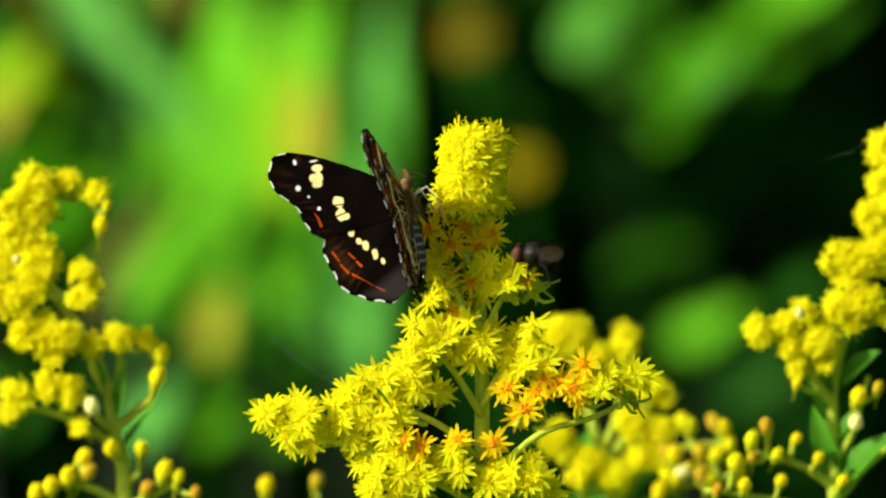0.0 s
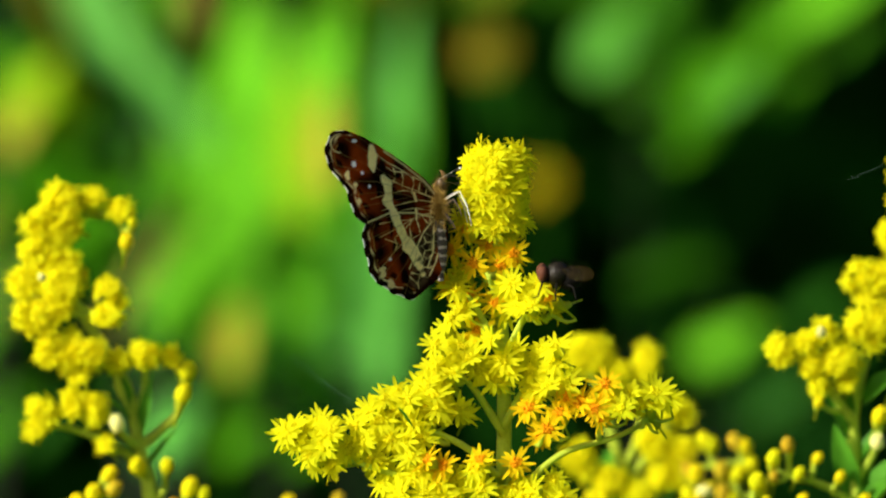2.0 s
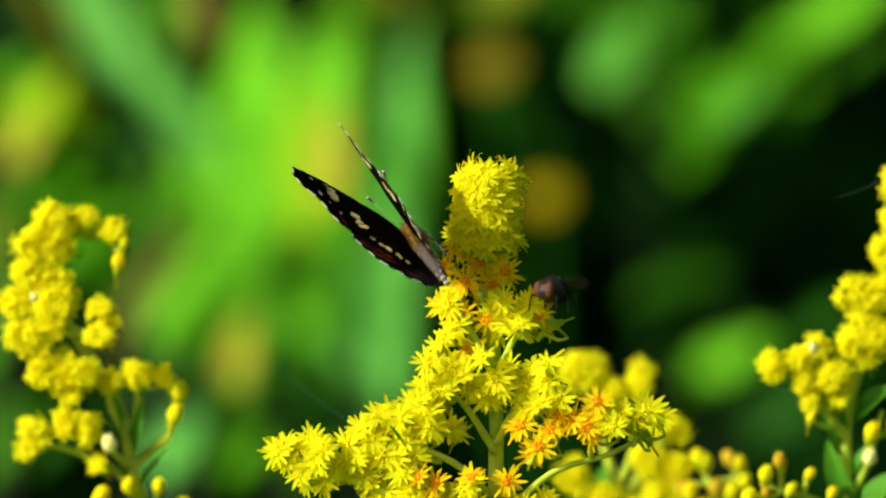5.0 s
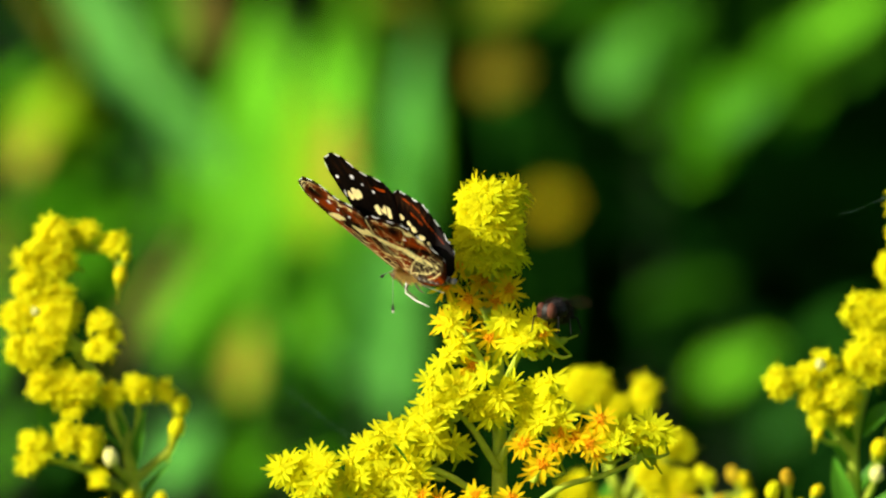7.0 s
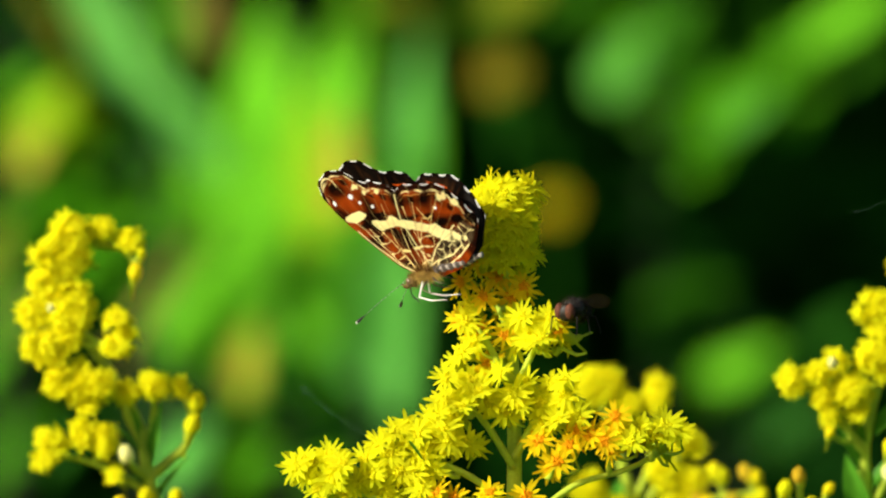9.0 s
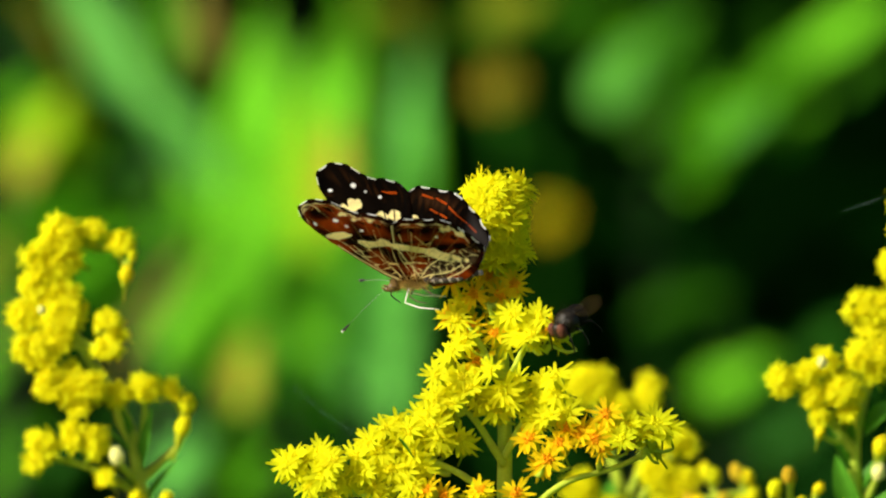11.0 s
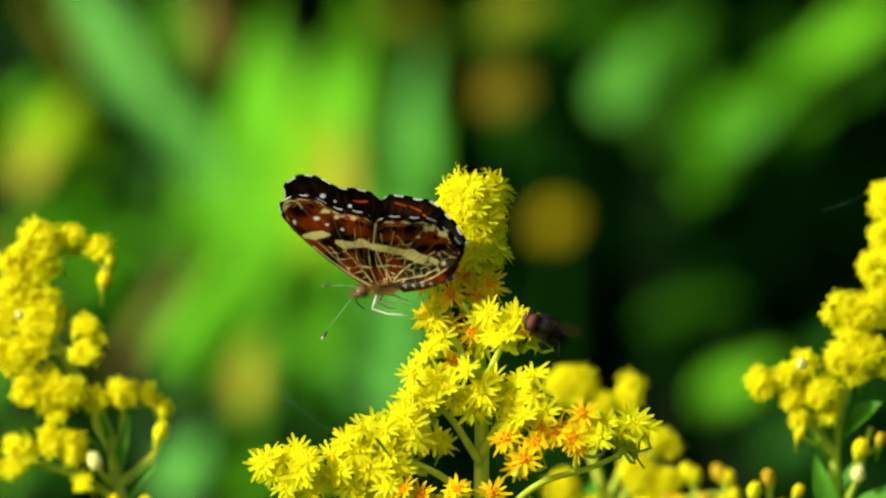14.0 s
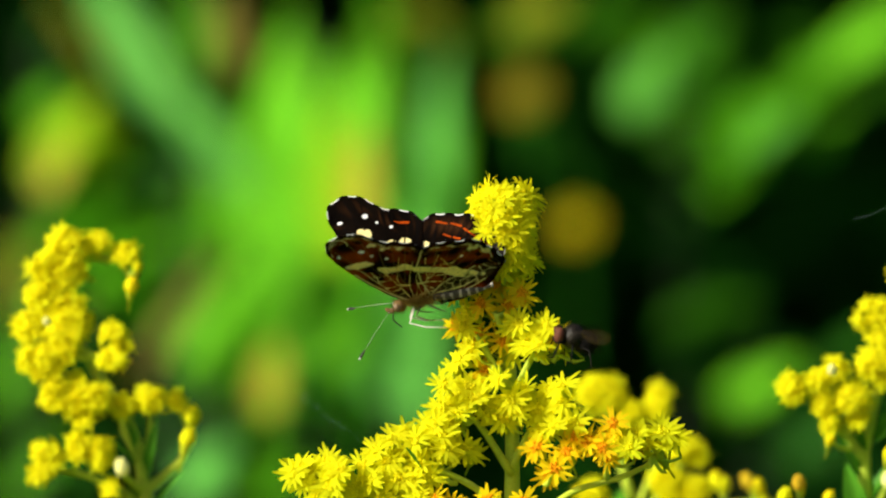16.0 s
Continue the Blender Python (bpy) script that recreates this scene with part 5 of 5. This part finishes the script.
def far_flower(name, label, x, z, y, r, colour, seed):
    """A single composite flower on its stalk, some way behind."""
    plant = tagged(empty(name), label, "flower")
    c = at(x, z, y)
    bm = bmesh.new()
    tube(bm, spline([Vector((c.x + 0.01, c.y + 0.02, 0)), Vector((c.x + 0.01, c.y + 0.02, 0.6)), c + Vector((0.002, 0.012, -0.03)), c + Vector((0, 0.004, 0))], 12), [0.0015] * 13, 7)
    part("stem", bm, GREENS["deep"], plant)
    m = Matrix.Translation(c) @ aim((-0.3, -0.75, 0.6)).to_4x4()
    bm = bmesh.new()
    ellipsoid(bm, (0, 0, 0), (r * 0.4, r * 0.4, r * 0.25), lumps=0.15)
    part("disc", bm, colour, plant, m=m)
    for k in range(13):
        a = k * 2 * math.pi / 13
        pm = m @ Matrix.Rotation(a, 4, "Z") @ Matrix.Translation((0, r * 0.3, 0))
        piece("petal", leaf_mesh(r * 0.75, r * 0.38, 0.2, 0.1, colour, 6, 0, k), plant, pm)
    return plant


far_flower("yellow_daisy", "dull yellow daisy far behind, blurred to a disc", 9.5, 10.4, 1080, 0.0055, GREENS["ochre"], 1)
far_flower("withered_flower", "brown withered flower head far behind, blurred", 3.0, 27.0, 1080, 0.0065, GREENS["brown"], 2)


# a dense thicket closes the view behind; its shade is put into the colour
def thicket(name, label, boxes, count, size, colour, seed, category):
    r = np.random.RandomState(seed)
    verts, faces = [], []
    for k in range(count):
        (x0, x1), (y0, y1), (z0, z1) = boxes[k % len(boxes)]
        c = Vector((r.uniform(x0, x1), r.uniform(y0, y1), r.uniform(z0, z1)))
        if abs(c.x) > 1.2:
            c.z = z0 + (c.z - z0) * (1 - 0.3 * (abs(c.x) - 1.2)) * (0.85 + 0.35 * noise.noise(Vector((c.x * 1.7, c.y * 1.7, 3.0))))
        turn = Euler((r.uniform(-1.2, 1.2), r.uniform(-0.8, 0.8), r.uniform(0, 6.28))).to_matrix()
        s = size * r.uniform(0.6, 1.4)
        i = len(verts)
        for q in ((0, -1, 0), (0.42, -0.3, 0.1), (0.36, 0.4, 0.08), (0, 1, -0.15), (-0.36, 0.4, 0.08), (-0.42, -0.3, 0.1), (0, 0, 0)):
            verts.append(c + turn @ (Vector(q) * s))
        faces += [(i, i + 1, i + 6), (i + 1, i + 2, i + 6), (i + 2, i + 3, i + 6), (i + 3, i + 4, i + 6), (i + 4, i + 5, i + 6), (i + 5, i, i + 6)]
    me = bpy.data.meshes.new(name)
    me.from_pydata([tuple(v) for v in verts], [], faces)
    me.materials.append(colour)
    ob = new(name, me)
    return tagged(ob, label, category, kind="stuff")


thicket("thicket", "dense undergrowth, its deep shade put into near-black green leaves", [((-1.2, 1.2), (1.9, 2.6), (0.2, 1.9)), ((-1.2, 1.2), (1.9, 2.6), (0.2, 1.9)), ((-3.0, 3.0), (1.8, 2.9), (0.05, 1.9))], 45000, 0.05, GREENS["under"], 1, "undergrowth")
# Unseen branches added above the view to keep the sun off the thicket.
thicket("overhanging_foliage", "unseen leafy branches added overhead to shade the undergrowth", [((-4.5, 2.5), (1.25, 2.7), (1.5, 2.6))], 14000, 0.06, GREENS["deep"], 2, "foliage")


def meadow(count):
    """Low grass round the stalks: bent, tapering blades."""
    r = np.random.RandomState(4)
    verts, faces = [], []
    for _ in range(count):
        x, y = r.normal(0, 2.6), r.normal(0, 2.6)
        h, a = r.uniform(0.15, 0.5), r.uniform(0, 6.28)
        lean = Vector((math.cos(a), math.sin(a), 0)) * h * r.uniform(0.1, 0.5)
        side = Vector((-math.sin(a), math.cos(a), 0)) * r.uniform(0.002, 0.004)
        foot, i = Vector((x, y, -0.03)), len(verts)
        for f, w in ((0, 1.0), (0.5, 0.8)):
            p = foot + lean * f * f + Vector((0, 0, h * f))
            verts += [p - side * w, p + side * w]
        verts.append(foot + lean + Vector((0, 0, h * 0.95)))
        faces += [(i, i + 1, i + 3, i + 2), (i + 2, i + 3, i + 4)]
    me = bpy.data.meshes.new("meadow_grass")
    me.from_pydata([tuple(v) for v in verts], [], faces)
    me.materials.append(GREENS["mid"])
    return tagged(new("meadow_grass", me), "low green meadow grass round the flower stalks", "grass", kind="stuff")


meadow(32000)


# spider silk between the stalks
def silk(a, b, sag, r):
    p, q = at(*a), at(*b)
    bm = bmesh.new()
    tube(bm, spline([p, p.lerp(q, 0.5) - Vector((0, 0, sag)), q], 10), r, 5)
    return tagged(part("spider_thread", bm, SILK, None), "thin glinting strand of spider silk between stalks", "spider thread", "spider threads")


silk((54, 13.6, 30), (47.6, 11.1, 30), 0.0002, 0.000006)
silk((-22, -11, 60), (-14, -17, 60), 0.0003, 0.00001)


# ------------------------------------------------------------------ what moves
def turned(x, y, z, fx, fy, fz, dx, dy, dz):
    """A pose at x, y, z (mm from the spike): forward along f, back side along d."""
    f, d = Vector((fx, fy, fz)).normalized(), Vector((dx, dy, dz))
    d = (d - f * f.dot(d)).normalized()
    m = Matrix((f, d.cross(f), d)).transposed().to_4x4()
    return Matrix.Translation((x / 1000, y / 1000, HEIGHT + z / 1000)) @ m


def motions():
    # butterfly: seconds, place, forward, back side, opening of left and right wings in degrees
    body = (
        (0.0, -4.85, -3.6, 4.36, -0.190, 0.058, 0.980, -0.913, -0.379, -0.154, 29, 55),
        (0.5, -4.27, -3.6, 5.51, -0.017, 0.117, 0.993, -0.961, -0.275, 0.016, 23, 34),
        (1.0, -4.17, -3.6, 6.21, 0.009, 0.005, 1.000, -0.989, -0.147, 0.010, 40, 24),
        (1.5, -4.52, -3.6, 6.37, -0.010, 0.003, 1.000, -0.993, -0.116, -0.010, 40, 28),
        (2.0, -4.03, -3.6, 6.75, -0.006, 0.005, 1.000, -0.988, -0.155, -0.005, 41, 24),
        (2.5, -3.98, -3.6, 6.84, -0.004, 0.012, 1.000, -0.959, -0.284, -0.001, 50, 18),
        (3.0, -3.90, -3.6, 6.20, -0.167, 0.557, 0.813, -0.739, -0.617, 0.271, 1, 6),
        (3.5, -4.52, -3.6, 6.10, -0.236, 0.537, 0.810, -0.668, -0.695, 0.266, 1, 6),
        (4.0, -4.30, -3.6, 6.07, -0.264, 0.600, 0.755, -0.694, -0.662, 0.284, 13, 19),
        (4.2, -4.65, -3.6, 6.37, -0.291, 0.625, 0.725, -0.699, -0.656, 0.285, 19, 27),
        (5.2, -5.19, -4.4, 5.15, -0.449, 0.727, 0.520, -0.541, -0.684, 0.489, 12, 12),
        (6.3, -5.72, -5.2, 3.92, -0.573, 0.772, 0.275, -0.403, -0.557, 0.726, 4, 1),
        (6.7, -5.86, -5.2, 4.39, -0.557, 0.826, 0.085, -0.485, -0.406, 0.775, 6, 3),
        (7.0, -5.93, -5.2, 4.40, -0.577, 0.812, 0.088, -0.459, -0.411, 0.788, 9, 8),
        (7.5, -6.02, -5.2, 4.58, -0.519, 0.855, -0.013, -0.484, -0.282, 0.828, 28, 15),
        (8.0, -5.86, -5.2, 4.04, -0.590, 0.785, -0.191, -0.499, -0.169, 0.850, 21, 5),
        (8.2, -5.60, -5.2, 4.21, -0.667, 0.710, -0.227, -0.460, -0.153, 0.875, 10, 2),
        (8.5, -5.68, -5.2, 4.16, -0.646, 0.710, -0.281, -0.464, -0.073, 0.883, 4, 3),
        (9.0, -5.39, -5.2, 4.60, -0.710, 0.653, -0.266, -0.359, -0.010, 0.933, 11, 3),
        (9.2, -4.71, -5.2, 5.35, -0.740, 0.617, -0.268, -0.326, 0.019, 0.945, 9, 12),
        (11.3, -5.97, -5.2, 2.97, -0.913, 0.394, -0.105, -0.322, -0.539, 0.778, 13, 16),
        (11.5, -6.12, -5.2, 3.00, -0.924, 0.372, -0.090, -0.298, -0.552, 0.778, 12, 12),
        (12.0, -6.30, -5.2, 2.98, -0.954, 0.300, -0.029, -0.209, -0.588, 0.781, 6, 2),
        (12.5, -6.07, -5.2, 2.94, -0.952, 0.303, -0.042, -0.215, -0.565, 0.797, 10, 9),
        (13.0, -6.04, -5.2, 2.95, -0.955, 0.293, -0.031, -0.195, -0.548, 0.813, 18, 20),
        (13.5, -6.00, -5.2, 2.81, -0.958, 0.283, -0.039, -0.188, -0.523, 0.831, 16, 19),
        (14.0, -6.52, -5.2, 2.40, -0.967, 0.214, -0.136, -0.226, -0.486, 0.845, 11, 4),
        (14.5, -6.15, -5.2, 2.36, -0.964, 0.181, -0.196, -0.255, -0.412, 0.875, 15, 19),
        (15.0, -6.27, -5.2, 2.94, -0.971, 0.128, -0.200, -0.235, -0.375, 0.897, 28, 26),
        (15.5, -5.60, -5.2, 3.16, -0.972, 0.092, -0.217, -0.236, -0.363, 0.901, 40, 27),
        (16.0, -5.74, -5.2, 2.09, -0.974, 0.042, -0.222, -0.223, -0.324, 0.919, 36, 47),
    )
    walk(butterfly, [(r[0], turned(*r[1:10])) for r in body])
    for tag, sign, col in (("L", -1, 10), ("R", 1, 11)):
        for w in ("F", "H"):
            walk(wings[w + tag], [(r[0], pose(0, 0, 0, sign * r[col])) for r in body])
    # antennae: seconds and direction in the space of the body
    left = (
        (0.0, 0.07, 0.84, -0.53),
        (1.5, -0.04, 0.93, -0.36),
        (3.5, 0.16, 0.15, -0.97),
        (4.2, 0.93, -0.09, -0.36),
        (6.3, 0.06, 0.99, 0.14),
        (6.7, -0.59, 0.80, -0.10),
        (7.0, -0.71, 0.69, -0.13),
        (7.5, -0.17, 0.95, -0.25),
        (8.0, 0.08, 0.88, -0.46),
        (8.5, -0.40, 0.49, -0.77),
        (8.8, 0.14, 0.83, -0.53),
        (9.0, 0.61, 0.72, -0.33),
        (11.5, 0.65, 0.73, -0.20),
        (12.5, 0.63, 0.77, -0.07),
        (13.0, 0.23, 0.94, -0.25),
        (13.5, -0.51, 0.76, -0.41),
        (14.0, 0.48, 0.84, -0.25),
        (14.5, 0.66, 0.68, -0.33),
        (15.5, 0.59, 0.66, -0.47),
        (16.0, 0.65, 0.55, -0.51),
    )
    right = (
        (0.0, 0.39, -0.76, 0.52),
        (0.5, 0.18, -0.92, 0.35),
        (1.5, 0.29, -0.94, -0.19),
        (3.5, -0.51, -0.85, 0.13),
        (4.2, 0.33, -0.80, 0.50),
        (6.3, 0.86, 0.27, -0.44),
        (7.0, 0.91, -0.15, -0.38),
        (8.5, 0.86, -0.37, -0.36),
        (9.0, 0.81, -0.47, -0.34),
        (11.5, 0.78, -0.57, -0.26),
        (12.5, 0.70, -0.67, -0.26),
        (13.5, 0.66, -0.68, -0.32),
        (14.5, 0.72, -0.66, -0.22),
        (16.0, 0.72, -0.67, -0.17),
    )
    for ob, rows, side in ((feelers[0], left, 1), (feelers[1], right, -1)):
        walk(ob, [(t, Matrix.Translation((0.0044, 0.0004 * side, -0.0006)) @ Vector((a, b, c)).to_track_quat("X", "Z").to_matrix().to_4x4()) for t, a, b, c in rows])
    # the fly: seconds, place, heading
    crawl = (
        (0.0, 11.66, -0.64, -1.00, 0.15, 0.12),
        (0.5, 11.59, -0.71, -1.00, 0.15, 0.12),
        (1.0, 11.73, -0.80, -1.00, 0.10, 0.12),
        (1.5, 11.80, -0.95, -1.00, 0.10, 0.10),
        (2.0, 11.86, -0.69, -0.95, -0.10, 0.10),
        (2.5, 11.92, -0.49, -0.92, -0.30, 0.10),
        (3.0, 12.06, -0.50, -0.85, -0.50, 0.10),
        (3.5, 11.97, -0.14, -0.45, -0.85, 0.00),
        (4.0, 12.09, -0.21, -0.45, -0.85, 0.00),
        (6.5, 12.00, -0.48, -0.50, -0.80, -0.05),
        (7.0, 12.00, -0.65, -0.50, -0.80, -0.05),
        (7.5, 12.01, -0.69, -0.50, -0.80, -0.05),
        (8.0, 12.24, -0.82, -0.50, -0.80, -0.05),
        (8.5, 12.18, -0.72, -0.50, -0.80, -0.05),
        (9.0, 12.41, -0.98, -0.50, -0.80, -0.10),
        (11.5, 12.99, -2.79, -0.62, -0.45, -0.60),
        (12.0, 13.04, -2.50, -0.70, -0.40, -0.55),
        (12.5, 12.75, -2.07, -0.75, -0.30, -0.45),
        (13.0, 12.30, -1.78, -0.75, -0.40, 0.00),
        (13.5, 12.83, -3.66, -0.45, -0.55, 0.65),
        (14.0, 12.87, -3.53, -0.80, -0.45, 0.35),
        (14.5, 12.98, -3.47, -0.88, -0.38, 0.25),
        (15.0, 12.67, -3.34, -0.88, -0.38, 0.22),
        (15.5, 13.00, -3.21, -0.90, -0.30, 0.20),
        (16.0, 12.88, -3.58, -0.95, -0.20, 0.18),
    )
    walk(fly, [(t, turned(x, -6.5, z, a, b, c, -0.1, -0.25, 1)) for t, x, z, a, b, c in crawl])
    # light air stirs the two side stalks: seconds, millimetres across and up
    breeze = (
        (0.0, 0.00, 0.00),
        (0.5, 0.21, -0.09),
        (1.0, 0.28, 0.12),
        (1.5, 0.29, 0.11),
        (2.0, 0.50, 0.26),
        (2.5, 0.70, 0.19),
        (3.0, 0.66, 0.05),
        (3.5, 0.64, -0.10),
        (4.0, 0.46, -0.19),
        (6.5, 0.23, 0.22),
        (7.0, 0.05, 0.29),
        (7.5, 0.13, 0.50),
        (8.0, 0.17, 0.36),
        (8.5, 0.29, 0.53),
        (9.0, 0.30, 0.41),
        (11.5, 0.29, -0.04),
        (12.0, 0.18, -0.10),
        (12.5, 0.11, -0.40),
        (13.0, 0.21, -0.33),
        (13.5, 0.15, -0.69),
        (14.0, 0.05, -0.69),
        (14.5, -0.19, -0.70),
        (15.0, -0.10, -0.72),
        (15.5, -0.20, -0.61),
        (16.0, -0.28, -0.33),
    )
    walk(left_plant, [(t, pose(a / 1000, 0, b / 1000)) for t, a, b in breeze])
    breeze = (
        (0.0, 0.00, 0.00),
        (0.5, -0.09, -0.09),
        (1.0, -0.10, 0.05),
        (1.5, -0.09, 0.11),
        (2.0, -0.03, 0.03),
        (2.5, 0.02, 0.04),
        (3.0, -0.09, 0.05),
        (3.5, -0.18, 0.05),
        (4.0, -0.29, 0.19),
        (6.5, 0.24, 0.31),
        (7.0, 0.28, 0.30),
        (7.5, 0.21, 0.37),
        (8.0, 0.25, 0.30),
        (8.5, 0.14, 0.32),
        (9.0, 0.07, 0.20),
        (11.5, -0.08, 0.03),
        (12.0, -0.02, -0.10),
        (12.5, -0.01, -0.18),
        (13.0, -0.06, -0.03),
        (13.5, 0.03, -0.17),
        (14.0, -0.06, -0.17),
        (14.5, 0.07, -0.18),
        (15.0, 0.01, -0.05),
        (15.5, -0.09, 0.22),
        (16.0, 0.05, 0.27),
    )
    walk(right_plant, [(t, pose(a / 1000, 0, b / 1000)) for t, a, b in breeze])


motions()
